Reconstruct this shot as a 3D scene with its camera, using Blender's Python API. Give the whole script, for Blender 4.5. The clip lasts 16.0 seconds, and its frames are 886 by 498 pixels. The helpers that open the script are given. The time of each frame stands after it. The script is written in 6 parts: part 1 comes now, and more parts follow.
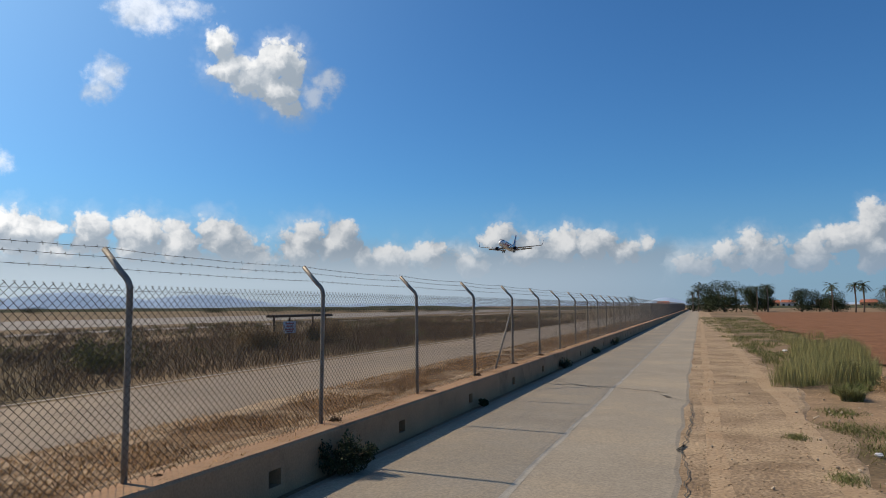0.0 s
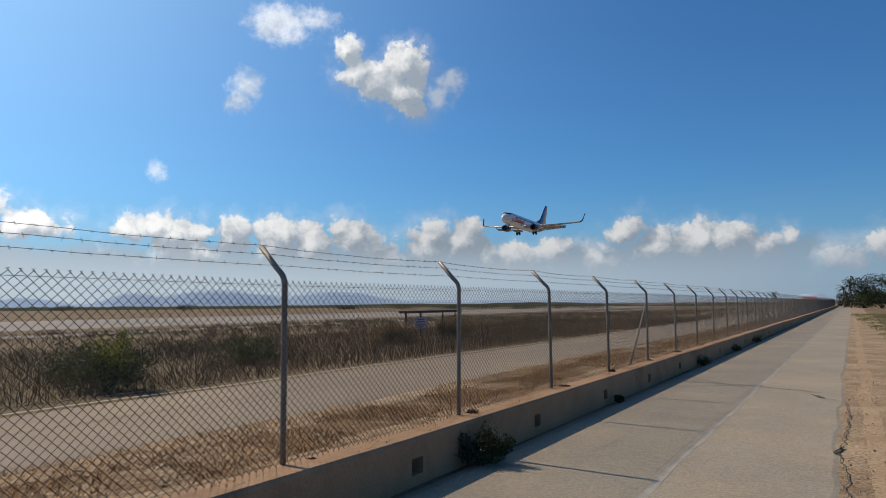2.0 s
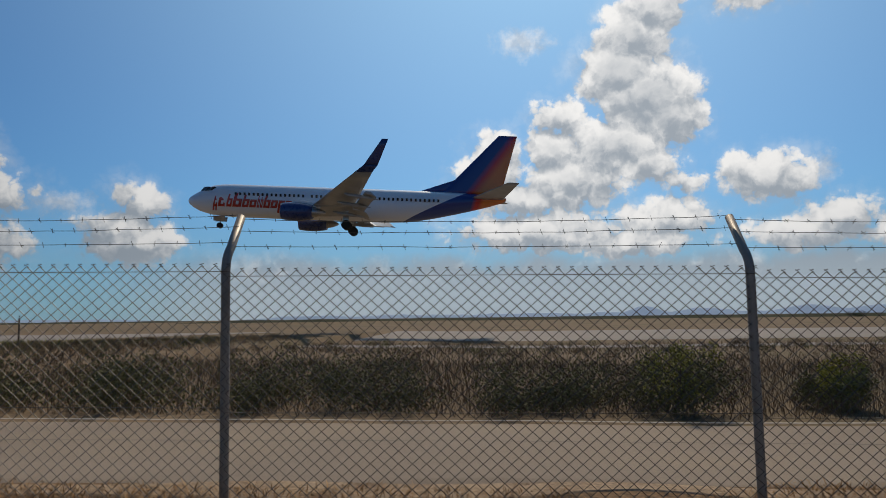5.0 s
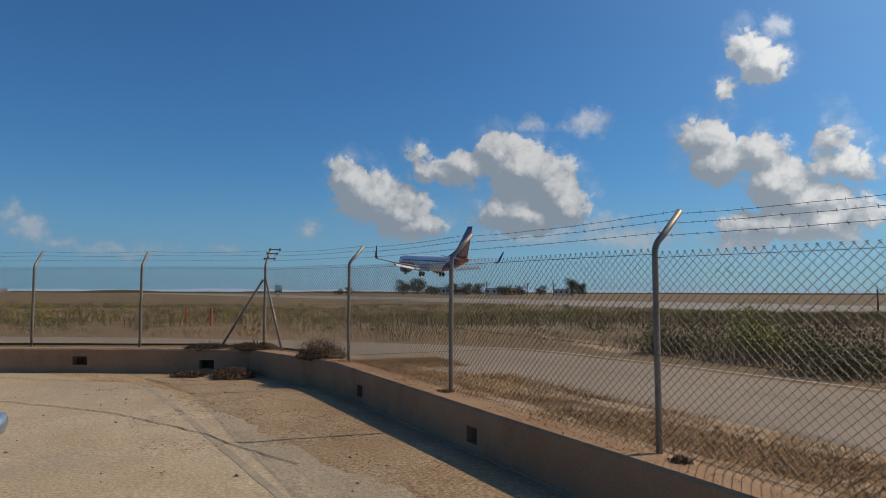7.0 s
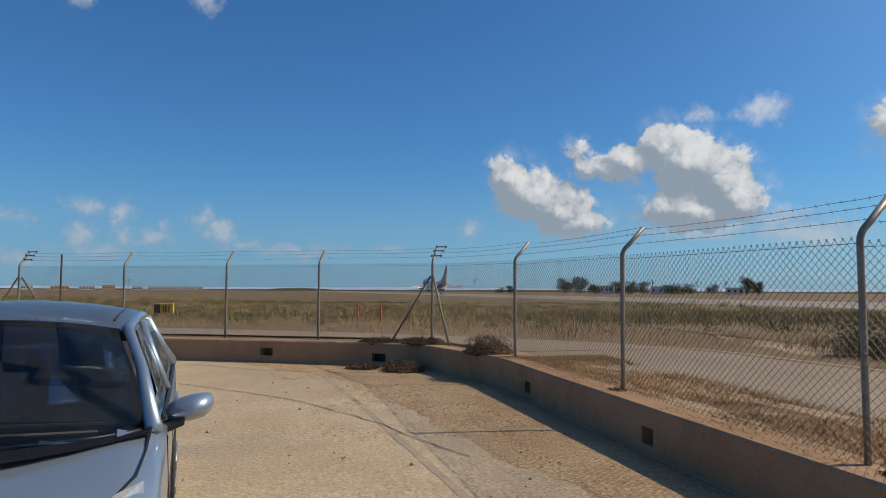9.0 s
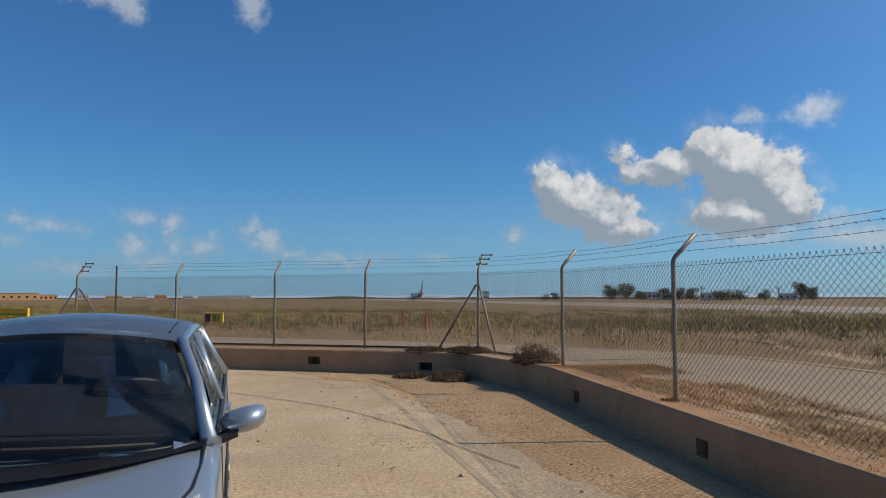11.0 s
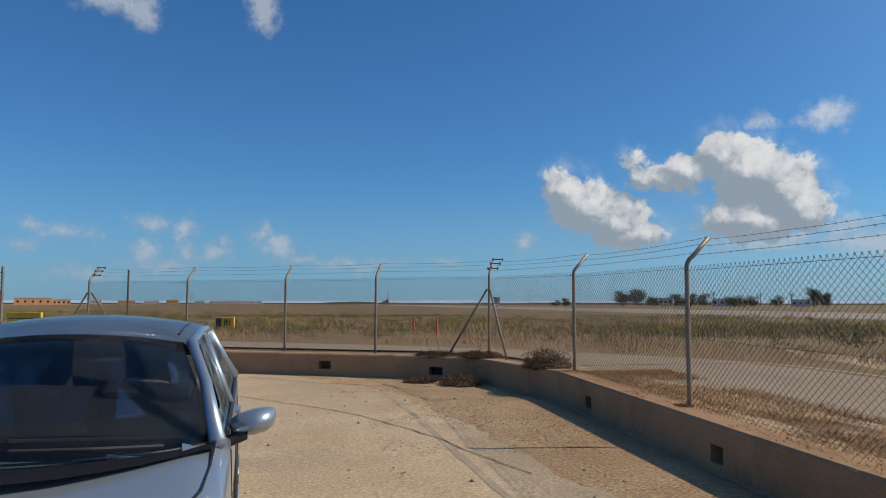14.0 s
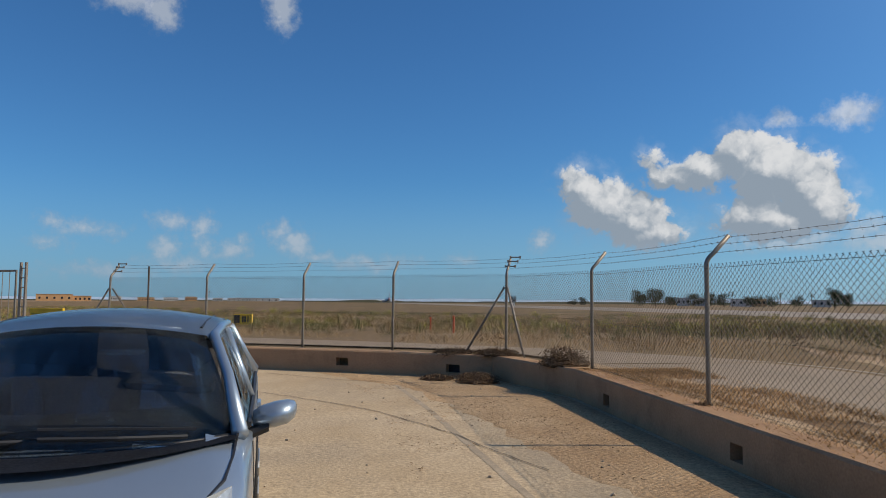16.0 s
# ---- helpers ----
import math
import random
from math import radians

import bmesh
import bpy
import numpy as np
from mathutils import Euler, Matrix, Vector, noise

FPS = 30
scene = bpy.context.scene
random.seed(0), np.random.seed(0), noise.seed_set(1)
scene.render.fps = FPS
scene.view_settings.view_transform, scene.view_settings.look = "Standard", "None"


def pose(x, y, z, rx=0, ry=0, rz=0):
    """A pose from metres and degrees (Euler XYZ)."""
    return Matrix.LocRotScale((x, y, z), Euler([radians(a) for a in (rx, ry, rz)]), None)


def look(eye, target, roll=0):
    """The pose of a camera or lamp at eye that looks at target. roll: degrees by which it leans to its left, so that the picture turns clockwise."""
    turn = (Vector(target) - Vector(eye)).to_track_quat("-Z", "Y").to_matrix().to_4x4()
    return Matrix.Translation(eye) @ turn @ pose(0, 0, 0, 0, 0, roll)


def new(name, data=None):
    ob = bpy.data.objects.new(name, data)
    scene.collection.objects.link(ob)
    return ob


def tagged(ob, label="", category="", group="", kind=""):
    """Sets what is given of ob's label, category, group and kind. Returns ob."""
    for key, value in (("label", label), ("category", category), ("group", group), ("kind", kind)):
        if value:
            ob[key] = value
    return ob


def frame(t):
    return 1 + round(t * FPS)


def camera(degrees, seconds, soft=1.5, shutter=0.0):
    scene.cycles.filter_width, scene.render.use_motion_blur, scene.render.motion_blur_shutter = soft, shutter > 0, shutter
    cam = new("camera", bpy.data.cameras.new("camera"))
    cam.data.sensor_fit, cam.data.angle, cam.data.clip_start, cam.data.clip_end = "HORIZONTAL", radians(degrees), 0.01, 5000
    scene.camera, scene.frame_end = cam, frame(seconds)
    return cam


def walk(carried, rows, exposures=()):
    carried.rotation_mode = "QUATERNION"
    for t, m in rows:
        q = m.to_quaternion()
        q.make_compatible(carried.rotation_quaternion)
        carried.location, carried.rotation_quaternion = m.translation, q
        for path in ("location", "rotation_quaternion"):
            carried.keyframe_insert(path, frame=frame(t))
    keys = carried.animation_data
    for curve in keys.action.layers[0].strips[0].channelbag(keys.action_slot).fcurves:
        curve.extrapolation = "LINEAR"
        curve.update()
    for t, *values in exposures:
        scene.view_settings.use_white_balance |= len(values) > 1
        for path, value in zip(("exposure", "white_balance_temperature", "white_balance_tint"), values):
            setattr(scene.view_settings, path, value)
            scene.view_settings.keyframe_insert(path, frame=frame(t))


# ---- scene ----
cam = camera(62.8, 16.0, soft=0.9)
# seconds, place, yaw, pitch, roll
PATH = [
    (0, -0.35, -0.18, 1.77, 19.45, 4.51, 0.32), (0.5, -0.34, -0.18, 1.76, 20.80, 4.38, 0.20),
    (1, -0.35, -0.21, 1.76, 22.06, 4.47, 0.25), (1.5, -0.37, -0.25, 1.75, 24.97, 4.49, 0.10),
    (2, -0.41, -0.29, 1.74, 29.36, 4.32, 0.46), (2.5, -0.46, -0.28, 1.74, 36.59, 4.46, -0.44),
    (3, -0.38, -0.30, 1.75, 43.05, 3.24, -0.19), (3.5, -0.43, -0.23, 1.74, 47.14, 5.11, 0.51),
    (4, -0.52, -0.30, 1.72, 56.95, 5.07, 0.62), (4.1, -0.55, -0.31, 1.73, 59.03, 4.78, 0.50), (4.2, -0.57, -0.31, 1.71, 61.69, 5.04, 0.76),
    (5.25, -0.60, -0.18, 1.75, 104.0, 4.9, 0.3),
    (6.3, -0.62, 0.00, 1.79, 143.33, 4.60, -0.61), (6.5, -0.60, 0.00, 1.79, 145.88, 4.80, -0.70),
    (7, -0.58, -0.06, 1.76, 153.07, 3.39, -0.15), (7.5, -0.59, -0.09, 1.75, 157.96, 1.95, -0.07),
    (8, -0.59, -0.12, 1.72, 160.77, 2.28, 0.62), (8.5, -0.56, -0.13, 1.71, 162.95, 3.27, -0.41),
    (9, -0.53, -0.15, 1.72, 165.70, 3.23, -0.27), (9.5, -0.55, -0.16, 1.72, 167.46, 3.42, 0.21),
    (10, -0.55, -0.17, 1.73, 167.85, 3.81, 0.10), (10.2, -0.53, -0.17, 1.74, 168.24, 3.88, 0.37),
    (12.3, -0.50, -0.21, 1.73, 170.23, 3.70, -0.83), (12.5, -0.52, -0.20, 1.72, 170.15, 3.75, -0.75),
    (13, -0.52, -0.22, 1.71, 169.88, 4.06, -0.32), (13.5, -0.51, -0.21, 1.72, 169.96, 4.23, -0.10),
    (14, -0.51, -0.23, 1.72, 170.01, 4.25, -0.05), (14.5, -0.50, -0.23, 1.71, 170.63, 4.10, 0.03),
    (15, -0.51, -0.22, 1.73, 170.47, 4.00, -0.01), (15.5, -0.50, -0.25, 1.71, 171.02, 4.34, -0.52),
    (16, -0.49, -0.22, 1.70, 171.30, 4.13, -0.37),
]
EXPOSURES = [(0, 0.0), (1.5, -0.03), (2.5, -0.2), (3.3, -0.45), (4.1, -0.68), (5.2, -0.66), (6.5, -0.42), (7.3, -0.2), (8.5, -0.02), (10, 0.0), (16, 0.0)]
walk(cam, [(t, pose(x, y, z, 90 + p, r, w)) for t, x, y, z, w, p, r in PATH], EXPOSURES)

# ---------------------------------------------------------------- light
SUN_AZ, SUN_EL = 82.6, 40.5      # azimuth counted from +y towards -x


def way(az, el=0.0):
    a, e = radians(az), radians(el)
    return Vector((-math.sin(a) * math.cos(e), math.cos(a) * math.cos(e), math.sin(e)))


sun = new("sun", bpy.data.lights.new("sun", "SUN"))
sun.data.energy, sun.data.angle, sun.data.color = 4.5, radians(0.55), (1.0, 0.845, 0.645)
sun.matrix_world = look(way(SUN_AZ, SUN_EL) * 100, (0, 0, 0))

# cumulus heads: azimuth, elevation, half width, half height, in degrees
BANK_EAST = [(50, 5.2, 1.7, 1.5), (48.2, 4, 1.6, 1), (45.3, 5.2, 1.6, 1.4), (42.5, 5.1, 1.7, 1.6), (39.4, 4.7, 1.5, 1.5), (36.3, 5.1, 1.5, 1.5), (33.8, 3.5, 1.3, 1), (30.4, 4.4, 1.5, 1.4), (28, 5.1, 1.9, 1.6),
             (25.8, 3.6, 1.3, 1), (23.6, 3.6, 2.2, 1.2), (20.3, 4.1, 1.5, 1.2), (17.4, 3.4, 1.8, 1.1), (14.9, 5.4, 1.5, 0.9)]
BANK_ROAD = [(12.9, 4.3, 2, 1.2), (9.8, 4.6, 1.5, 1.3), (7.7, 4.6, 1.8, 1.3), (5.8, 4.1, 1.6, 1), (3.8, 4.4, 0.4, 0.5), (0.3, 2.9, 1.4, 0.8), (-2.1, 3.6, 1.2, 1), (-3.7, 4.4, 0.9, 0.8), (-4.4, 3.4, 2, 1.1),
             (-7.7, 3.4, 1.7, 1), (-9.8, 4.3, 1.9, 1.2), (-11.5, 5.6, 1.2, 1.4), (-11.7, 3.9, 1.9, 1.5)]
BANK_NORTH = [(62.8, 6.8, 2.2, 1.2), (65.5, 5.8, 3.1, 1.1), (59.3, 5.7, 2.2, 0.9), (53, 5.7, 1.1, 0.8), (51.2, 5.7, 1.3, 0.9), (47.7, 5.6, 1.8, 0.9), (45.1, 5.8, 1.3, 0.8), (41.9, 5.6, 1.7, 0.9), (39.3, 5.3, 0.9, 0.6),
              (36.9, 5.8, 1.3, 0.8), (34.9, 4.5, 2.1, 0.8), (30.1, 5.3, 1.8, 1.2), (27.8, 5.4, 1.4, 1)]
HIGH = [(37, 19.4, 1, 1), (36.1, 17.7, 1.6, 1.1), (34.7, 17.3, 1.8, 1.2), (32.2, 18.5, 1.9, 1.6), (32.5, 16.6, 2, 1.4), (31.4, 15.4, 0.7, 0.6)]
SUNWARD = [(87.6, 13.1, 2, 1.4), (88, 11.3, 2.7, 1.4), (82.4, 15.4, 2, 1.4), (83.1, 13, 2, 1.8), (81.6, 10.4, 4.1, 1.9), (76.6, 20.8, 3, 2.2), (75.1, 22.7, 2.6, 1.8), (77.9, 18.5, 3.2, 2.4), (75.8, 16.5, 4, 2.7),
           (74, 15, 2.8, 2.1), (78.4, 13, 4.2, 2.1), (76, 11.6, 2.6, 1.5), (73.5, 10, 1.5, 0.8), (68, 23.2, 3.8, 1.4), (64.2, 23.4, 2.3, 1.3), (67.4, 9.9, 2.9, 1.6), (69.2, 10.7, 1.4, 1), (85.5, 9.1, 3.2, 1.3),
           (84, 6.6, 6.4, 1.6), (74.7, 7.4, 3.2, 1.3), (77.6, 5.6, 5, 1)]
SOUTH = [(160.6, 8.9, 1.7, 1.4), (159.1, 7.6, 2.4, 2), (156.8, 6.5, 2.7, 1.9), (155.3, 5.3, 2.1, 1.1), (155.2, 10.5, 0.7, 0.8), (153.5, 9.6, 2, 1.1), (151.1, 9.8, 2, 1.4), (148.6, 10.9, 2, 1.7), (146.8, 9.5, 2.9, 2.2),
         (144.8, 8.4, 2.5, 2.3), (143.6, 6.8, 2, 1.8), (146.8, 6.2, 3.5, 1.7)]
WEST = [(132.9, 11.3, 1.9, 1.5), (132, 9.6, 2.5, 1.7), (129.5, 10, 1.9, 1.5), (128.3, 7.7, 2.6, 1.9), (126.3, 6.5, 3, 1.4), (124.7, 5.2, 3.3, 1.5), (127.9, 4.8, 3.8, 1.3), (124.5, 10.8, 0.8, 1.1), (123.9, 8.9, 2.3, 1.1),
        (130.2, 17.7, 1.1, 1.1), (128.9, 16.4, 1.5, 1.5), (131.6, 14.7, 0.6, 0.6), (114.6, 8.7, 1.7, 1.3), (116.3, 6.9, 2.2, 1.2), (114.7, 5.7, 3.1, 1.5), (130.4, 3.7, 1.9, 0.7)]
WISPS_NORTH = [(42.3, 21.1, 2.1, 1.3), (39.8, 21.6, 1.6, 0.6), (44.5, 16.6, 1.1, 0.9), (45.3, 15.4, 0.7, 0.7), (51, 9.8, 0.5, 0.5), (28.7, 17.3, 1.2, 0.8), (29.8, 16.2, 1.2, 1), (-5.4, 4.3, 0.5, 0.4), (85.2, 21, 1.8, 0.8),
               (78.2, 22.4, 1.1, 0.6), (63.8, 10.2, 0.7, 0.9)]
WISPS_SOUTH = [(169.9, 3.3, 0.8, 0.4), (163.6, 4.7, 0.7, 0.5), (141.7, 13, 1.5, 0.8), (146, 13, 0.7, 0.4), (177.7, 3, 2.7, 0.4), (138.8, 4.2, 3.7, 0.9), (146, 4.7, 3.9, 0.8), (128.1, 18.6, 0.8, 0.7), (120.1, 8.3, 1.9, 0.6),
               (141.2, 5.3, 2, 0.6)]
WISPS_FAR = [(192.1, 5.9, 1.1, 0.5), (189.8, 5.5, 0.8, 0.9), (197.5, 5, 1.4, 0.4), (200, 3.9, 0.8, 0.4), (199.8, 5.5, 0.6, 0.3), (192.3, 3.8, 1, 0.8), (189.6, 3.8, 0.6, 0.8), (191.2, 2.7, 1.9, 0.5), (187.6, 3.6, 0.9, 0.6),
             (186.8, 4.5, 0.4, 0.4), (184, 5.4, 1, 0.6), (182.8, 4.4, 1.3, 0.8), (181, 3.3, 1.1, 0.4), (193, 20.9, 1.1, 1.4), (195.1, 21.4, 2.5, 0.9), (184.3, 21.8, 1.2, 1.4), (196.5, 2.1, 2.4, 0.4)]


def build_world():
    world = bpy.data.worlds.new("sky")
    scene.world = world
    world.use_nodes = True
    tree = world.node_tree
    N, L = tree.nodes, tree.links
    N.clear()

    def node(kind, *ins, **props):
        n = N.new(kind)
        if "operation" in props:
            n.operation = props["operation"]
        for i, v in enumerate(ins):
            if v is None:
                continue
            if isinstance(v, bpy.types.NodeSocket):
                L.new(v, n.inputs[i])
            else:
                n.inputs[i].default_value = v
        return n

    def mth(op, a, b=None, c=None):
        return node("ShaderNodeMath", a, b, c, operation=op).outputs[0]

    def vec(op, a, b=None):
        n = node("ShaderNodeVectorMath", a, b, operation=op)
        return n.outputs[1] if op == "LENGTH" else n.outputs[0]

    def ramp(v, a, b, c=0.0, d=1.0):
        n = node("ShaderNodeMapRange", v, a, b, c, d)
        n.interpolation_type = "SMOOTHSTEP"
        return n.outputs[0]

    def blend(f, a, b):
        n = N.new("ShaderNodeMix")
        n.data_type = "RGBA"
        for i, v in ((0, f), (6, a), (7, b)):
            if isinstance(v, bpy.types.NodeSocket):
                L.new(v, n.inputs[i])
            else:
                n.inputs[i].default_value = v
        return n.outputs[2]

    co = node("ShaderNodeTexCoord").outputs["Generated"]

    def fbm(v, scale, detail, rough):
        n = node("ShaderNodeTexNoise")
        L.new(v, n.inputs["Vector"])
        n.inputs["Scale"].default_value, n.inputs["Detail"].default_value, n.inputs["Roughness"].default_value = scale, detail, rough
        return n

    def lobes(v, scale):
        """Rounded heads with creases between them, 0 to about 1."""
        n = node("ShaderNodeTexVoronoi")
        L.new(v, n.inputs["Vector"])
        n.inputs["Scale"].default_value = scale
        d = n.outputs["Distance"]
        return mth("SUBTRACT", 1.0, mth("MULTIPLY", d, d))

    def angles(v):
        x, y, z = node("ShaderNodeSeparateXYZ", vec("NORMALIZE", v)).outputs
        az = mth("MULTIPLY", mth("ARCTAN2", mth("MULTIPLY", y, -1.0), mth("MULTIPLY", x, -1.0)), 57.2958)
        el = mth("MULTIPLY", mth("ARCSINE", z), 57.2958)
        return az, el

    def field(p, cloud, join=0.35):
        """Depth inside the nearest heads, in degrees; below zero outside."""
        best = None
        for a, e, ra, re in cloud:
            d = vec("LENGTH", vec("MULTIPLY", vec("SUBTRACT", p, (a - 90.0, e, 0.0)), (1 / ra, 1 / re, 0.0)))
            v = mth("MULTIPLY", mth("SUBTRACT", 1.0, d), min(ra, re))
            best = v if best is None else mth("SMOOTH_MAX", best, v, join)
        return best

    warp = vec("MULTIPLY", vec("SUBTRACT", fbm(co, 30.0, 4.0, 0.6).outputs["Color"], (0.5, 0.5, 0.5)), (0.030, 0.030, 0.022))
    wisp = fbm(co, 14.0, 7.0, 0.62).outputs[0]
    fine = fbm(co, 75.0, 6.0, 0.62).outputs[0]
    HEADS = BANK_EAST + BANK_ROAD + BANK_NORTH + HIGH + SUNWARD + SOUTH + WEST

    def cumulus(v):
        """Depth of cloud along a direction, with its heads and smaller heads on them."""
        w = vec("ADD", v, warp)
        az, el = angles(vec("ADD", v, vec("MULTIPLY", warp, (0.7, 0.7, 0.7))))
        p = node("ShaderNodeCombineXYZ", az, el, 0.0).outputs[0]
        puff = mth("ADD", mth("MULTIPLY", lobes(w, 34.0), 0.95), mth("ADD", mth("MULTIPLY", lobes(w, 78.0), 0.50), mth("MULTIPLY", lobes(w, 175.0), 0.24)))
        return mth("ADD", field(p, HEADS), mth("SUBTRACT", puff, 0.90))

    az, el = angles(co)
    flat = node("ShaderNodeCombineXYZ", az, el, 0.0).outputs[0]
    deep = cumulus(co)
    sunward = cumulus(vec("ADD", co, tuple(way(SUN_AZ, SUN_EL + 12) * 0.020)))
    grain = mth("MULTIPLY", mth("SUBTRACT", fine, 0.5), 0.9)
    frayed = mth("ADD", deep, grain)
    sunny = node("ShaderNodeVectorMath", co, tuple(way(SUN_AZ, SUN_EL)), operation="DOT_PRODUCT").outputs["Value"]
    near_sun = ramp(sunny, 0.50, 0.95)

    # heads are crisp where they meet the sky, with a thin veil round them
    crisp = ramp(frayed, -0.10, 0.50)
    veil = ramp(mth("ADD", deep, mth("MULTIPLY", mth("SUBTRACT", wisp, 0.5), 3.2)), -1.0, 1.6, 0.0, 0.45)
    # the long bank over the northern horizon closes to a sheet low down
    sheet = mth("MULTIPLY", ramp(mth("ADD", el, mth("MULTIPLY", mth("SUBTRACT", wisp, 0.5), 3.0)), 5.4, 3.4), mth("MULTIPLY", ramp(az, 30.0, 16.0), ramp(az, -100.0, -80.0, 0.45, 1.0)))
    thin = mth("ADD", field(vec("ADD", flat, vec("MULTIPLY", vec("SUBTRACT", fbm(co, 30.0, 4.0, 0.6).outputs["Color"], (0.5, 0.5, 0.5)), (2.2, 1.6, 0.0))), WISPS_NORTH + WISPS_SOUTH + WISPS_FAR), mth("MULTIPLY", mth("SUBTRACT", fine, 0.5), 1.6))
    faint = ramp(thin, -0.6, 0.7, 0.0, 0.66)
    alpha = mth("MAXIMUM", mth("MAXIMUM", crisp, veil), mth("MAXIMUM", faint, mth("MULTIPLY", sheet, 0.9)))

    # lit where the cloud thins towards the sun, grey where more of it stands in the way
    slope = mth("SUBTRACT", deep, sunward)
    light = ramp(mth("ADD", slope, mth("ADD", mth("MULTIPLY", grain, 0.5), mth("MULTIPLY", near_sun, 0.55))), -0.35, 1.45)
    light = mth("MULTIPLY", light, ramp(mth("MULTIPLY", deep, near_sun), 0.7, 2.6, 1.0, 0.5))
    light = mth("MAXIMUM", light, mth("MULTIPLY", mth("SUBTRACT", faint, crisp), 0.75))
    rim = blend(near_sun, (0.70, 0.71, 0.72, 1), (1.45, 1.43, 1.40, 1))
    core = blend(near_sun, (0.27, 0.33, 0.40, 1), (0.55, 0.62, 0.70, 1))
    bright = blend(light, core, rim)
    pale = blend(ramp(sunny, -0.15, 0.85), (0.25, 0.34, 0.45, 1), (0.58, 0.66, 0.73, 1))
    low = mth("MULTIPLY", ramp(el, 5.0, 1.5), ramp(az, 40.0, 20.0, 0.6, 0.92))
    bright = blend(low, bright, pale)

    sky = node("ShaderNodeTexSky")
    sky.sky_type, sky.sun_disc = "NISHITA", False
    sky.sun_elevation, sky.sun_rotation = radians(SUN_EL), radians(-SUN_AZ)
    sky.air_density, sky.dust_density, sky.ozone_density = 1.0, 0.3, 2.0
    blue = vec("MULTIPLY", sky.outputs[0], (0.032, 0.066, 0.098))
    # brightness round the sun, and the pale band over the horizon
    glare = mth("MULTIPLY", mth("POWER", mth("MAXIMUM", sunny, 0.0), 6.0), 0.66)
    blue = vec("ADD", blue, vec("MULTIPLY", node("ShaderNodeCombineXYZ", glare, glare, glare).outputs[0], (0.68, 0.96, 1.0)))
    haze = mth("MULTIPLY", ramp(mth("ABSOLUTE", el), 10.0, 0.0), 0.55)
    blue = blend(haze, blue, blend(ramp(sunny, -0.3, 0.6), (0.17, 0.31, 0.52, 1), (0.27, 0.43, 0.62, 1)))
    out = blend(alpha, blue, bright)
    bg = node("ShaderNodeBackground", out, 1.0)
    L.new(bg.outputs[0], N.new("ShaderNodeOutputWorld").inputs[0])


build_world()

# ---------------------------------------------------------------- materials


def material(name, base, rough=0.8, metal=0.0, second=None, scale=3.0, fine=60.0, bump=0.15, spread=0.25, rough_var=0.1, coat=0.0,
             stain=None, stain_scale=0.6, stain_at=0.6, island=0.0, objectwise=0.0, spec=0.5, depth=0.01):
    """base and second mix by a coarse noise, with fine grain over them and an optional stain colour."""
    m = bpy.data.materials.new(name)
    m.use_nodes = True
    nt = m.node_tree
    N, L = nt.nodes, nt.links
    bsdf = N["Principled BSDF"]
    co = N.new("ShaderNodeNewGeometry").outputs["Position"] if scale > 0 else N.new("ShaderNodeTexCoord").outputs["Object"]
    scale = abs(scale)

    def tex(s, d=5.0, r=0.6):
        n = N.new("ShaderNodeTexNoise")
        L.new(co, n.inputs["Vector"])
        n.inputs["Scale"].default_value, n.inputs["Detail"].default_value, n.inputs["Roughness"].default_value = s, d, r
        return n.outputs[0]

    def mix(f, a, b, kind="MIX"):
        n = N.new("ShaderNodeMix")
        n.data_type, n.blend_type = "RGBA", kind
        for i, v in ((0, f), (6, a), (7, b)):
            if isinstance(v, bpy.types.NodeSocket):
                L.new(v, n.inputs[i])
            else:
                n.inputs[i].default_value = v
        return n.outputs[2]

    def ramp(v, a, b, c=0.0, d=1.0):
        n = N.new("ShaderNodeMapRange")
        L.new(v, n.inputs[0])
        for i, q in enumerate((a, b, c, d)):
            n.inputs[i + 1].default_value = q
        return n.outputs[0]

    second = second or tuple(c * 0.75 for c in base)
    col = mix(ramp(tex(scale), 0.35, 0.65), (*base, 1), (*second, 1))
    if stain:
        col = mix(ramp(tex(stain_scale, 6.0, 0.65), stain_at - 0.06, stain_at + 0.08), col, (*stain, 1))
    grain = tex(fine, 3.0)
    col = mix(1.0, col, mix(ramp(grain, 0.3, 0.7), (1 - spread,) * 3 + (1,), (1 + spread,) * 3 + (1,)), "MULTIPLY")
    if island or objectwise:
        src = N.new("ShaderNodeObjectInfo").outputs["Random"] if objectwise else N.new("ShaderNodeNewGeometry").outputs["Random Per Island"]
        k = island or objectwise
        col = mix(1.0, col, mix(src, (1 - k,) * 3 + (1,), (1 + k,) * 3 + (1,)), "MULTIPLY")
    L.new(col, bsdf.inputs["Base Color"])
    L.new(ramp(grain, 0.3, 0.7, max(rough - rough_var, 0.02), min(rough + rough_var, 1.0)), bsdf.inputs["Roughness"])
    bsdf.inputs["Metallic"].default_value = metal
    bsdf.inputs["Coat Weight"].default_value = coat
    bsdf.inputs["Specular IOR Level"].default_value = spec
    if bump:
        b = N.new("ShaderNodeBump")
        b.inputs["Strength"].default_value, b.inputs["Distance"].default_value = bump, depth
        L.new(grain, b.inputs["Height"])
        L.new(b.outputs[0], bsdf.inputs["Normal"])
    return m


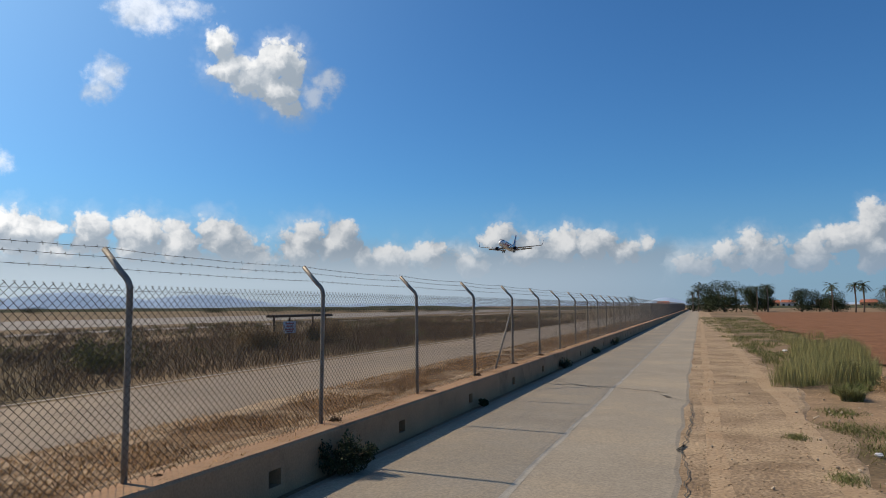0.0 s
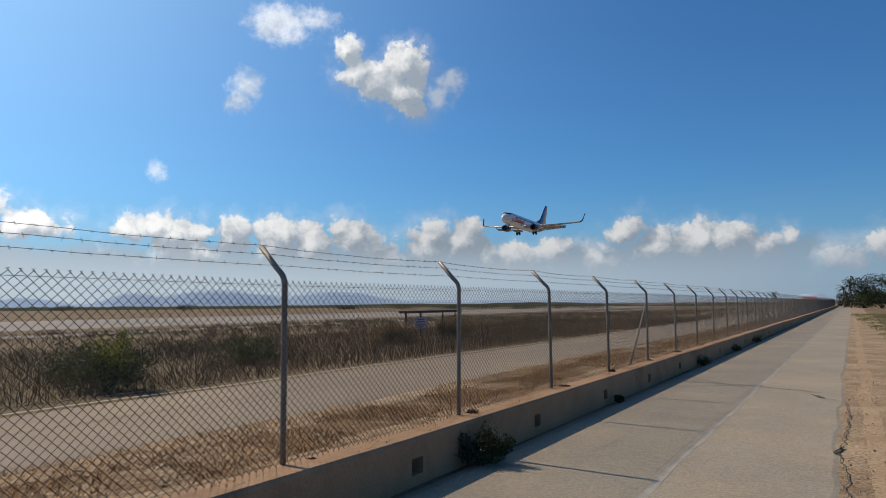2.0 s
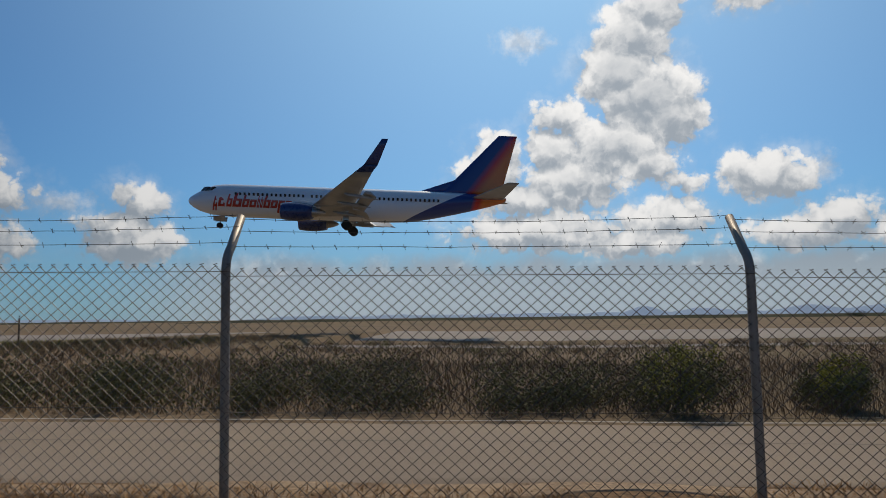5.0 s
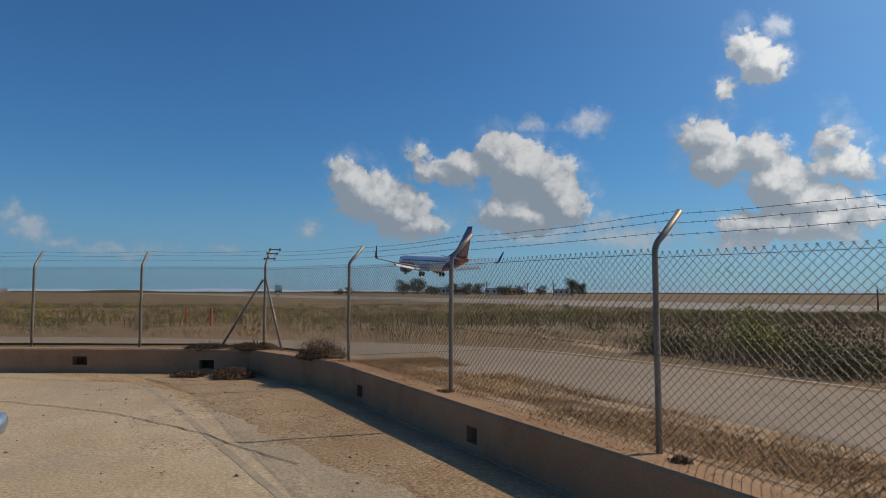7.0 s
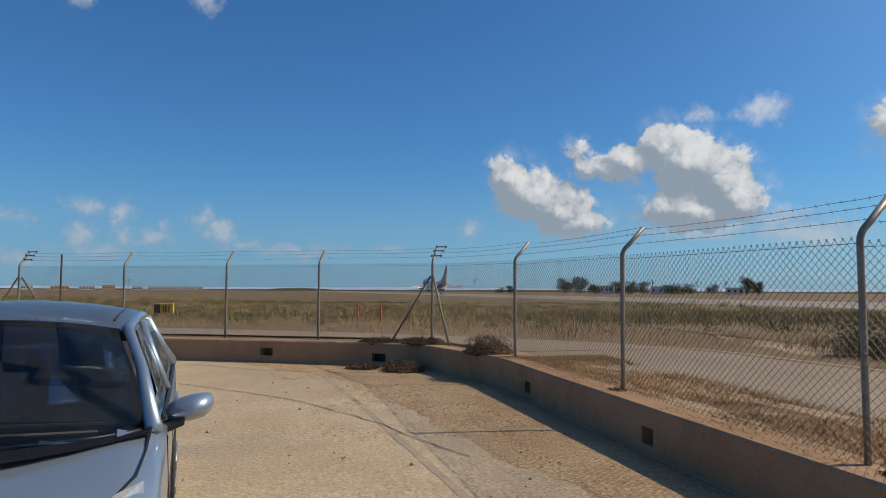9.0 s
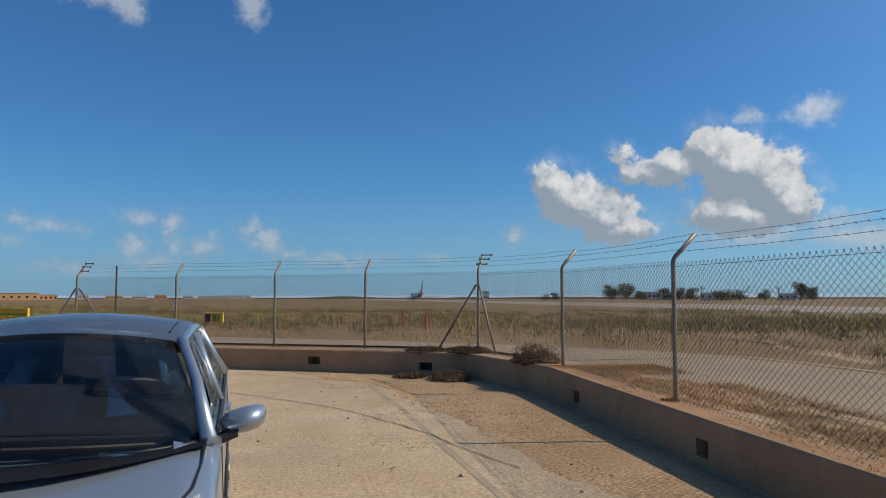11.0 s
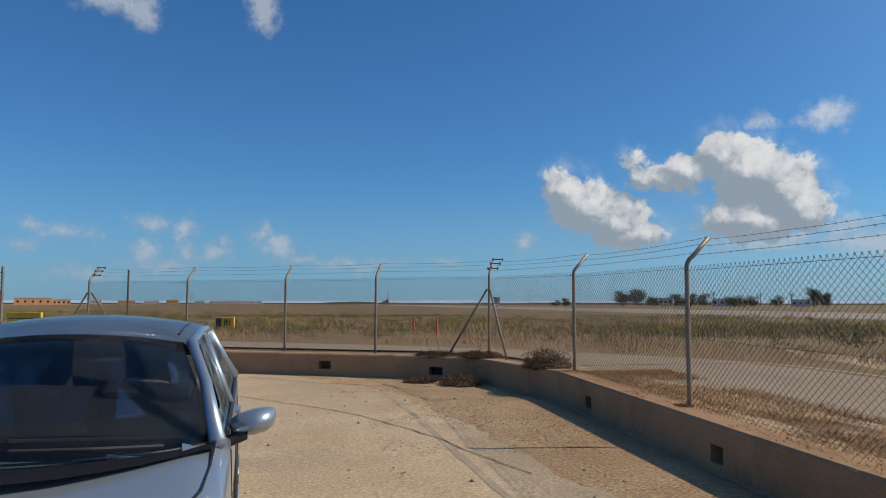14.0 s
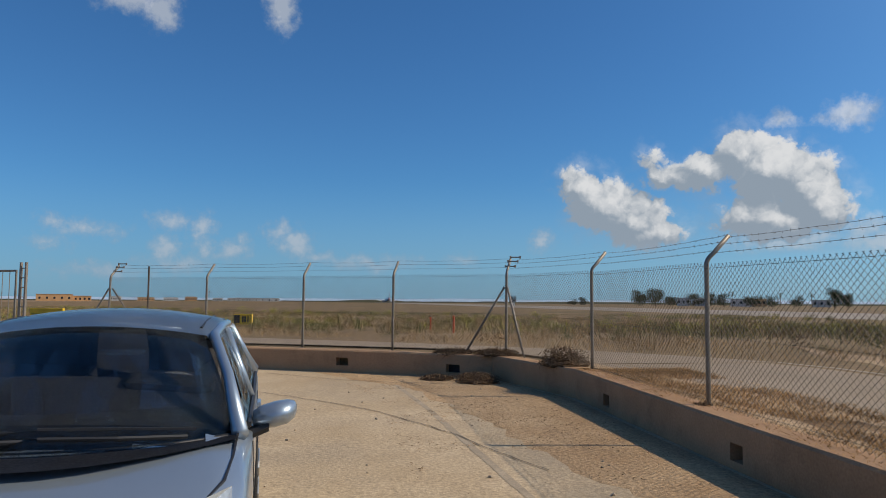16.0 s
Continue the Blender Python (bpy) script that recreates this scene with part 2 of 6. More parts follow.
M = {
    "soil": material("dry soil", (0.30, 0.20, 0.115), 0.95, second=(0.22, 0.14, 0.08), scale=0.5, fine=18, bump=0.5, spread=0.3, spec=0.2,
                     stain=(0.12, 0.085, 0.045), stain_scale=0.15, stain_at=0.5, depth=0.03),
    "airside": material("dry grass soil", (0.20, 0.138, 0.078), 0.95, second=(0.145, 0.10, 0.056), scale=0.12, fine=9, bump=0.5, spread=0.4, spec=0.1,
                        stain=(0.125, 0.095, 0.048), stain_scale=0.05, stain_at=0.55, depth=0.05),
    "dirt": material("sandy verge dirt", (0.34, 0.245, 0.155), 0.95, second=(0.22, 0.15, 0.09), scale=0.9, fine=22, bump=0.8, spread=0.4, spec=0.15,
                     stain=(0.38, 0.275, 0.17), stain_scale=0.7, stain_at=0.55, depth=0.03),
    "drift": material("washed orange soil", (0.385, 0.27, 0.16), 0.95, second=(0.31, 0.205, 0.115), scale=1.1, fine=26, bump=0.8, spread=0.36, spec=0.15, depth=0.02),
    "track": material("compacted pale dirt", (0.375, 0.27, 0.168), 0.95, second=(0.31, 0.21, 0.125), scale=1.5, fine=24, bump=0.6, spread=0.3, spec=0.15, depth=0.02),
    "bank": material("sandy straw bank", (0.215, 0.13, 0.066), 0.95, second=(0.135, 0.08, 0.04), scale=1.3, fine=20, bump=1.0, spread=0.5, spec=0.1,
                     stain=(0.38, 0.28, 0.18), stain_scale=0.8, stain_at=0.58, depth=0.03),
    "field": material("ploughed red earth", (0.235, 0.115, 0.060), 0.95, second=(0.17, 0.08, 0.042), scale=0.6, fine=5, bump=0.8, spread=0.35, spec=0.1, depth=0.12),
    "road": material("worn concrete road", (0.295, 0.25, 0.19), 0.9, second=(0.245, 0.205, 0.155), scale=0.8, fine=38, bump=0.6, spread=0.26, spec=0.25,
                     stain=(0.325, 0.265, 0.19), stain_scale=0.4, stain_at=0.54, depth=0.008),
    "yard": material("sandy concrete", (0.43, 0.335, 0.225), 0.92, second=(0.36, 0.27, 0.17), scale=0.8, fine=32, bump=0.8, spread=0.3, spec=0.2,
                     stain=(0.34, 0.265, 0.18), stain_scale=0.45, stain_at=0.54, depth=0.01),
    "sand": material("pale sandy grit", (0.40, 0.29, 0.18), 0.95, second=(0.30, 0.21, 0.13), scale=2.5, fine=30, bump=0.8, spread=0.4, spec=0.1,
                     stain=(0.20, 0.13, 0.075), stain_scale=2.2, stain_at=0.56, depth=0.02),
    "clod": material("dry earth clods", (0.36, 0.25, 0.155), 0.95, scale=3, fine=30, bump=0.3, spread=0.25, island=0.45, spec=0.1),
    "seam": material("pale mortar seam", (0.34, 0.305, 0.25), 0.9, scale=2.0, fine=50, bump=0.3, spread=0.2),
    "joint": material("sandy joint filling", (0.34, 0.27, 0.19), 0.95, scale=3.0, fine=50, bump=0.3, spread=0.25),
    "crack": material("dark tar crack", (0.11, 0.088, 0.064), 0.95, scale=4.0, fine=40, bump=0.3, spread=0.3),
    "asphalt": material("pale dusty asphalt", (0.255, 0.198, 0.142), 0.9, second=(0.205, 0.158, 0.112), scale=0.5, fine=60, bump=0.3, spread=0.2, spec=0.3,
                        stain=(0.28, 0.215, 0.145), stain_scale=0.25, stain_at=0.55),
    "runway": material("runway concrete", (0.24, 0.205, 0.17), 0.9, second=(0.20, 0.17, 0.14), scale=0.05, fine=2, bump=0.0, spread=0.12, spec=0.3),
    "wall": material("tan rendered concrete", (0.40, 0.245, 0.14), 0.92, second=(0.34, 0.205, 0.115), scale=1.6, fine=45, bump=0.35, spread=0.13, spec=0.2,
                     stain=(0.27, 0.165, 0.095), stain_scale=1.1, stain_at=0.58),
    "zinc": material("weathered galvanised steel", (0.27, 0.238, 0.20), 0.55, 0.35, second=(0.20, 0.175, 0.145), scale=9, fine=160, bump=0.08, spread=0.15),
    "wire": material("galvanised wire", (0.135, 0.115, 0.09), 0.6, 0.3, second=(0.09, 0.075, 0.06), scale=4, fine=90, bump=0.0, spread=0.2),
    "straw": material("dry cut straw", (0.42, 0.245, 0.105), 0.95, second=(0.24, 0.14, 0.06), scale=1.2, fine=30, bump=0.0, spread=0.2, island=0.6, spec=0.1),
    "drygrass": material("dry scrub grass", (0.37, 0.25, 0.125), 0.95, second=(0.26, 0.18, 0.092), scale=0.12, fine=3, bump=0.0, spread=0.2, island=0.35, spec=0.1),
    "heath": material("brown heath grass", (0.20, 0.135, 0.078), 0.95, second=(0.13, 0.092, 0.058), scale=0.12, fine=3, bump=0.0, spread=0.2, island=0.35, spec=0.1),
    "olive": material("olive scrub leaves", (0.17, 0.155, 0.062), 0.85, second=(0.115, 0.108, 0.046), scale=0.5, fine=8, bump=0.0, spread=0.2, island=0.4, spec=0.2),
    "yellowgreen": material("yellow green shrub leaves", (0.34, 0.30, 0.05), 0.85, second=(0.20, 0.20, 0.05), scale=1.5, fine=8, bump=0.0, spread=0.2, island=0.4, spec=0.2),
    "feather": material("pale feathery grass", (0.30, 0.265, 0.115), 0.9, second=(0.22, 0.21, 0.085), scale=0.8, fine=8, bump=0.0, spread=0.2, island=0.35, spec=0.1),
    "weed": material("green weed leaves", (0.115, 0.14, 0.04), 0.85, second=(0.20, 0.175, 0.07), scale=0.6, fine=8, bump=0.0, spread=0.2, island=0.35, spec=0.2),
    "darkleaf": material("dark tree leaves", (0.045, 0.058, 0.024), 0.85, second=(0.03, 0.04, 0.018), scale=0.4, fine=4, bump=0.0, spread=0.25, island=0.4, spec=0.2),
    "palmleaf": material("palm fronds", (0.06, 0.075, 0.03), 0.8, scale=0.5, fine=4, bump=0.0, spread=0.2, island=0.3, spec=0.2),
    "bark": material("grey brown bark", (0.14, 0.10, 0.07), 0.95, scale=2, fine=12, bump=0.4, spread=0.3),
    "twig": material("dead brown weeds", (0.15, 0.098, 0.06), 0.95, scale=6, fine=40, bump=0.0, spread=0.25, island=0.4, spec=0.1),
    "stone": material("pale limestone", (0.42, 0.34, 0.25), 0.92, scale=4, fine=40, bump=0.4, spread=0.2, objectwise=0.25),
    # the haze of distance is put into this pale blue base colour
    "hill": material("hills with haze in their blue", (0.33, 0.42, 0.54), 1.0, second=(0.30, 0.39, 0.51), scale=0.003, fine=0.02, bump=0.0, spread=0.06, spec=0.0),
    "farwood": material("distant dark scrub", (0.075, 0.075, 0.05), 1.0, second=(0.055, 0.058, 0.04), scale=0.02, fine=0.3, bump=0.0, spread=0.3, spec=0.0),
    "white": material("white painted wall", (0.55, 0.53, 0.50), 0.7, scale=0.4, fine=6, bump=0.0, spread=0.05),
    "ochre": material("ochre painted wall", (0.52, 0.30, 0.14), 0.8, scale=0.4, fine=6, bump=0.0, spread=0.08),
    "tile": material("red roof tiles", (0.38, 0.13, 0.07), 0.8, scale=0.6, fine=5, bump=0.2, spread=0.15),
    "darkglass": material("dark window glass", (0.02, 0.025, 0.03), 0.1, scale=1, fine=5, bump=0.0, spread=0.05),
    "yellow": material("yellow sign paint", (0.75, 0.47, 0.02), 0.5, scale=2, fine=20, bump=0.0, spread=0.06),
    "black": material("matt black paint and hole shade", (0.018, 0.018, 0.02), 0.6, scale=2, fine=20, bump=0.0, spread=0.1),
    "orange": material("orange red paint", (0.62, 0.10, 0.03), 0.6, scale=2, fine=20, bump=0.0, spread=0.1),
    "signwhite": material("white sign plate", (0.55, 0.56, 0.60), 0.5, scale=2, fine=20, bump=0.0, spread=0.06),
    "signred": material("faded red sign print", (0.45, 0.14, 0.12), 0.6, scale=2, fine=20, bump=0.0, spread=0.1),
    "rust": material("dark weathered steel frame", (0.10, 0.075, 0.055), 0.8, 0.3, scale=3, fine=30, bump=0.1, spread=0.25),
    "litterstone": material("worn pale line paint", (0.36, 0.31, 0.25), 0.9, scale=2, fine=30, bump=0.1, spread=0.2),
    "litter": material("white litter", (0.75, 0.74, 0.72), 0.7, scale=3, fine=20, bump=0.1, spread=0.08),
    # aircraft
    "planewhite": material("white aircraft paint", (0.78, 0.78, 0.78), 0.3, scale=-0.3, fine=3, bump=0.0, spread=0.03, coat=0.3),
    "planeblue": material("navy aircraft paint", (0.025, 0.05, 0.17), 0.3, scale=-0.3, fine=3, bump=0.0, spread=0.05, coat=0.3),
    "planered": material("red aircraft paint", (0.62, 0.05, 0.03), 0.3, scale=-0.3, fine=3, bump=0.0, spread=0.05, coat=0.3),
    "planeorange": material("orange aircraft paint", (0.72, 0.20, 0.03), 0.3, second=(0.68, 0.12, 0.03), scale=-0.3, fine=3, bump=0.0, spread=0.05, coat=0.3),
    "planegrey": material("grey wing paint", (0.42, 0.43, 0.44), 0.4, 0.2, scale=-0.5, fine=4, bump=0.0, spread=0.06),
    "metal": material("bare metal", (0.5, 0.5, 0.5), 0.35, 0.9, scale=-1, fine=20, bump=0.0, spread=0.06),
    "rubber": material("black tyre rubber", (0.022, 0.022, 0.022), 0.85, scale=-3, fine=40, bump=0.1, spread=0.15),
    # car
    "carpaint": material("silver blue metallic paint", (0.30, 0.355, 0.42), 0.34, 0.6, second=(0.28, 0.335, 0.40), scale=-1.5, fine=900, bump=0.0, spread=0.05,
                         rough_var=0.04, coat=0.8),
    "cartrim": material("black car trim", (0.02, 0.02, 0.022), 0.55, scale=-4, fine=80, bump=0.05, spread=0.15),
    "interior": material("dark grey cabin trim", (0.035, 0.035, 0.04), 0.8, scale=-5, fine=90, bump=0.1, spread=0.2),
    "seatcloth": material("charcoal seat cloth", (0.04, 0.04, 0.048), 0.95, scale=-8, fine=200, bump=0.15, spread=0.25),
    "chromelamp": material("bright lamp reflector", (0.62, 0.64, 0.64), 0.18, 0.5, scale=-6, fine=60, bump=0.0, spread=0.1, coat=0.8),
    "beige": material("pale grey cabin plastic", (0.36, 0.35, 0.33), 0.7, scale=-5, fine=90, bump=0.05, spread=0.08),
    "amber": material("amber lamp plastic", (0.75, 0.25, 0.03), 0.3, scale=-5, fine=40, bump=0.0, spread=0.05),
}


def glass(name, tint, rough=0.02):
    m = bpy.data.materials.new(name)
    m.use_nodes = True
    b = m.node_tree.nodes["Principled BSDF"]
    b.inputs["Base Color"].default_value = (*tint, 1)
    b.inputs["Roughness"].default_value = rough
    b.inputs["Transmission Weight"].default_value = 1.0
    b.inputs["IOR"].default_value = 1.3
    return m


M["glass"] = glass("tinted car glass", (0.25, 0.30, 0.31))
M["lens"] = glass("clear lamp lens", (0.95, 0.95, 0.95))


def lamp_glow(name, colour, strength):
    m = bpy.data.materials.new(name)
    m.use_nodes = True
    b = m.node_tree.nodes["Principled BSDF"]
    b.inputs["Base Color"].default_value = (*colour, 1)
    b.inputs["Emission Color"].default_value = (*colour, 1)
    b.inputs["Emission Strength"].default_value = strength
    return m


M["landing"] = lamp_glow("lit landing lamp", (1.0, 0.95, 0.85), 2.5)


def livery(name, fin):
    """White forward, navy aft behind a slanting line, then red and orange at the tail."""
    m = bpy.data.materials.new(name)
    m.use_nodes = True
    nt = m.node_tree
    N, L = nt.nodes, nt.links
    b = N["Principled BSDF"]
    sep = N.new("ShaderNodeSeparateXYZ")
    L.new(N.new("ShaderNodeTexCoord").outputs["Object"], sep.inputs[0])

    def mth(op, a, c):
        n = N.new("ShaderNodeMath")
        n.operation = op
        for i, v in enumerate((a, c)):
            if isinstance(v, bpy.types.NodeSocket):
                L.new(v, n.inputs[i])
            else:
                n.inputs[i].default_value = v
        return n.outputs[0]

    def step(v, a, c):
        n = N.new("ShaderNodeMapRange")
        L.new(v, n.inputs[0])
        n.inputs[1].default_value, n.inputs[2].default_value = a, c
        return n.outputs[0]

    def mix(f, a, c):
        n = N.new("ShaderNodeMix")
        n.data_type = "RGBA"
        L.new(f, n.inputs[0])
        for i, v in ((6, a), (7, c)):
            if isinstance(v, bpy.types.NodeSocket):
                L.new(v, n.inputs[i])
            else:
                n.inputs[i].default_value = v
        return n.outputs[2]

    y, z = sep.outputs[1], sep.outputs[2]
    navy, red, orange = (0.022, 0.05, 0.20, 1), (0.60, 0.04, 0.03, 1), (0.74, 0.20, 0.03, 1)
    if fin:
        d = mth("SUBTRACT", y, mth("MULTIPLY", z, 0.72))
        col = mix(step(d, 9.7, 10.6), navy, red)
        col = mix(step(d, 10.5, 11.6), col, orange)
    else:
        col = mix(step(mth("SUBTRACT", y, mth("MULTIPLY", z, 2.0)), 3.28, 3.32), (0.78, 0.78, 0.78, 1), navy)
        d = mth("SUBTRACT", y, mth("MULTIPLY", z, 0.25))
        col = mix(step(d, 13.4, 13.9), col, red)
        col = mix(step(d, 14.2, 14.8), col, orange)
    L.new(col, b.inputs["Base Color"])
    b.inputs["Roughness"].default_value, b.inputs["Coat Weight"].default_value = 0.3, 0.3
    return m


M["livery"], M["finlivery"] = livery("white and navy fuselage paint", False), livery("navy and orange fin paint", True)

# ---------------------------------------------------------------- helpers


def obj(name, verts, faces, mat, parent=None, smooth=False, label=""):
    me = bpy.data.meshes.new(name)
    me.from_pydata([tuple(v) for v in verts], [], faces)
    me.update()
    for m in (mat if isinstance(mat, (list, tuple)) else [mat]):
        me.materials.append(m)
    if smooth:
        me.polygons.foreach_set("use_smooth", [True] * len(me.polygons))
    o = new(name, me)
    if parent is not None:
        o.parent = parent
    if label:
        o["label"] = label
    return o


def part(name, bm, mat, parent=None, label="", smooth=False):
    me = bpy.data.meshes.new(name)
    bm.normal_update()
    bm.to_mesh(me)
    bm.free()
    for m in (mat if isinstance(mat, (list, tuple)) else [mat]):
        me.materials.append(m)
    if smooth:
        me.polygons.foreach_set("use_smooth", [True] * len(me.polygons))
    o = new(name, me)
    if parent is not None:
        o.parent = parent
    if label:
        o["label"] = label
    return o


def empty(name, m, label, category, group="", kind=""):
    e = new(name)
    e.empty_display_size = 0.1
    e.matrix_world = m
    return tagged(e, label, category, group, kind)


def box(bm, c, s, rot=None, bevel=0.0):
    """A box of size s about c, with rounded edges."""
    r = bmesh.ops.create_cube(bm, size=1.0)
    bmesh.ops.scale(bm, vec=s, verts=r["verts"])
    if bevel:
        es = list({e for v in r["verts"] for e in v.link_edges})
        q = bmesh.ops.bevel(bm, geom=es, offset=bevel, segments=2, affect="EDGES", profile=0.6)
        vs = list({v for f in q["faces"] for v in f.verts} | {v for v in r["verts"] if v.is_valid})
    else:
        vs = r["verts"]
    m = Matrix.Translation(c) @ (rot.to_4x4() if rot else Matrix.Identity(4))
    bmesh.ops.transform(bm, matrix=m, verts=vs)
    return vs


def tube(bm, pts, radius, n=8, caps=True):
    """A pipe swept along pts; radius may be a list."""
    pts = [Vector(p) for p in pts]
    rad = radius if isinstance(radius, (list, tuple)) else [radius] * len(pts)
    rings, up = [], None
    for i, p in enumerate(pts):
        d = (pts[min(i + 1, len(pts) - 1)] - pts[max(i - 1, 0)]).normalized()
        if up is None:
            up = d.orthogonal().normalized()
        up = (up - d * up.dot(d)).normalized()
        side = d.cross(up)
        rings.append([bm.verts.new(p + (up * math.cos(a) + side * math.sin(a)) * rad[i]) for a in (2 * math.pi * k / n for k in range(n))])
    for a, b in zip(rings, rings[1:]):
        for k in range(n):
            bm.faces.new((a[k], a[(k + 1) % n], b[(k + 1) % n], b[k]))
    if caps:
        bm.faces.new(rings[0][::-1])
        bm.faces.new(rings[-1])
    return rings


def loft(bm, rings, close=True, caps=True):
    """Faces between rings of points."""
    vs = [[bm.verts.new(p) for p in r] for r in rings]
    n = len(vs[0])
    for a, b in zip(vs, vs[1:]):
        for k in range(n if close else n - 1):
            bm.faces.new((a[k], a[(k + 1) % n], b[(k + 1) % n], b[k]))
    if caps and close:
        bm.faces.new(vs[0][::-1])
        bm.faces.new(vs[-1])
    return vs


def rise(y):
    """Height of the road along the fence."""
    return min(max(0.0155 * (4.26 - y), 0.0), 0.3)


FENCE_Y = [-60, -19.4, -13.5, -11.0, 400]
FENCE_X = [98, 9.2, -3.65, -4.38, -4.38]


def fence_x(y):
    return float(np.interp(y, FENCE_Y, FENCE_X))


def air_z(x, y):
    d = (fence_x(y) - x) * (1.0 if y > -11 else 0.45)
    return rise(y) + 0.40 - 0.85 * min(max((d - 7) / 50, 0.0), 1.0)


def land_z(x, y):
    return air_z(x, y) if x < fence_x(y) else rise(y)

# ---------------------------------------------------------------- ground and roads


def build_ground():
    ys = sorted({-4500, -3000, -2000, -1200, -800, -500, -350, -250, -180, -130, -100, -80, -60, -50, -40, -30, -25, -21, -19.4,
                 *[-18 + 0.5 * i for i in range(40)], 4.26, *range(3, 30, 3), 40, 60, 90, 130, 180, 250, 350, 500, 800, 1200, 2000, 3000, 4500})
    off = [0.0, 0.5, 1, 1.6, 2.4, 3.4, 5, 7, 10, 14, 19, 25, 32, 40, 48, 57, 70, 90, 120, 170, 250, 400, 700, 1200, 2000, 3000, 4600]
    verts, faces = [], []
    n = 2 * len(off)
    for y in ys:
        fx = fence_x(max(y, -60))
        row = [(fx - d, y, air_z(fx - d, y)) for d in reversed(off)] + [(fx + d, y, rise(y)) for d in off]
        for x, yy, z in row:
            near = abs(x) < 60 and abs(yy) < 80
            verts.append((x, yy, z + (0.012 * noise.noise((x * 0.6, yy * 0.6, 0)) - 0.014 if near else -0.014)))
    for j in range(len(ys) - 1):
        for i in range(n - 1):
            a = j * n + i
            faces.append((a, a + 1, a + n + 1, a + n))
    g = obj("ground", verts, faces, [M["airside"], M["soil"]], smooth=False)
    for p in g.data.polygons:
        p.material_index = 0 if p.index % (n - 1) < len(off) else 1
    tagged(g, "dry brown open land with scrub and bare soil", "ground", kind="structure")


def strip(name, left, right, ys, dz, mat, height=None, cols=6, tuck=False):
    """A sheet between two lines x(y), following the land; its edges may run out under the soil."""
    verts, faces = [], []
    for y in ys:
        a, b = left(y), right(y)
        for i in range(cols + 1):
            x = a + (b - a) * i / cols
            low = (0.045 if tuck is True else tuck) if tuck and i in (0, cols) else 0.0
            verts.append((x, y, (height or land_z)(x, y) + dz - low))
    for j in range(len(ys) - 1):
        for i in range(cols):
            a = j * (cols + 1) + i
            faces.append((a, a + 1, a + cols + 2, a + cols + 1))
    return obj(name, verts, faces, mat)


def steps(a, b, near=0.5):
    out, y = [], a
    while y < b:
        out.append(y)
        y += near if -22 < y < 22 else near * 4 if abs(y) < 70 else 25
    return out + [b]


def wob(y, s, k, seed=0.0):
    return k * noise.noise((y * s, seed, 1.7))


def road_z(x, y):
    return rise(y)


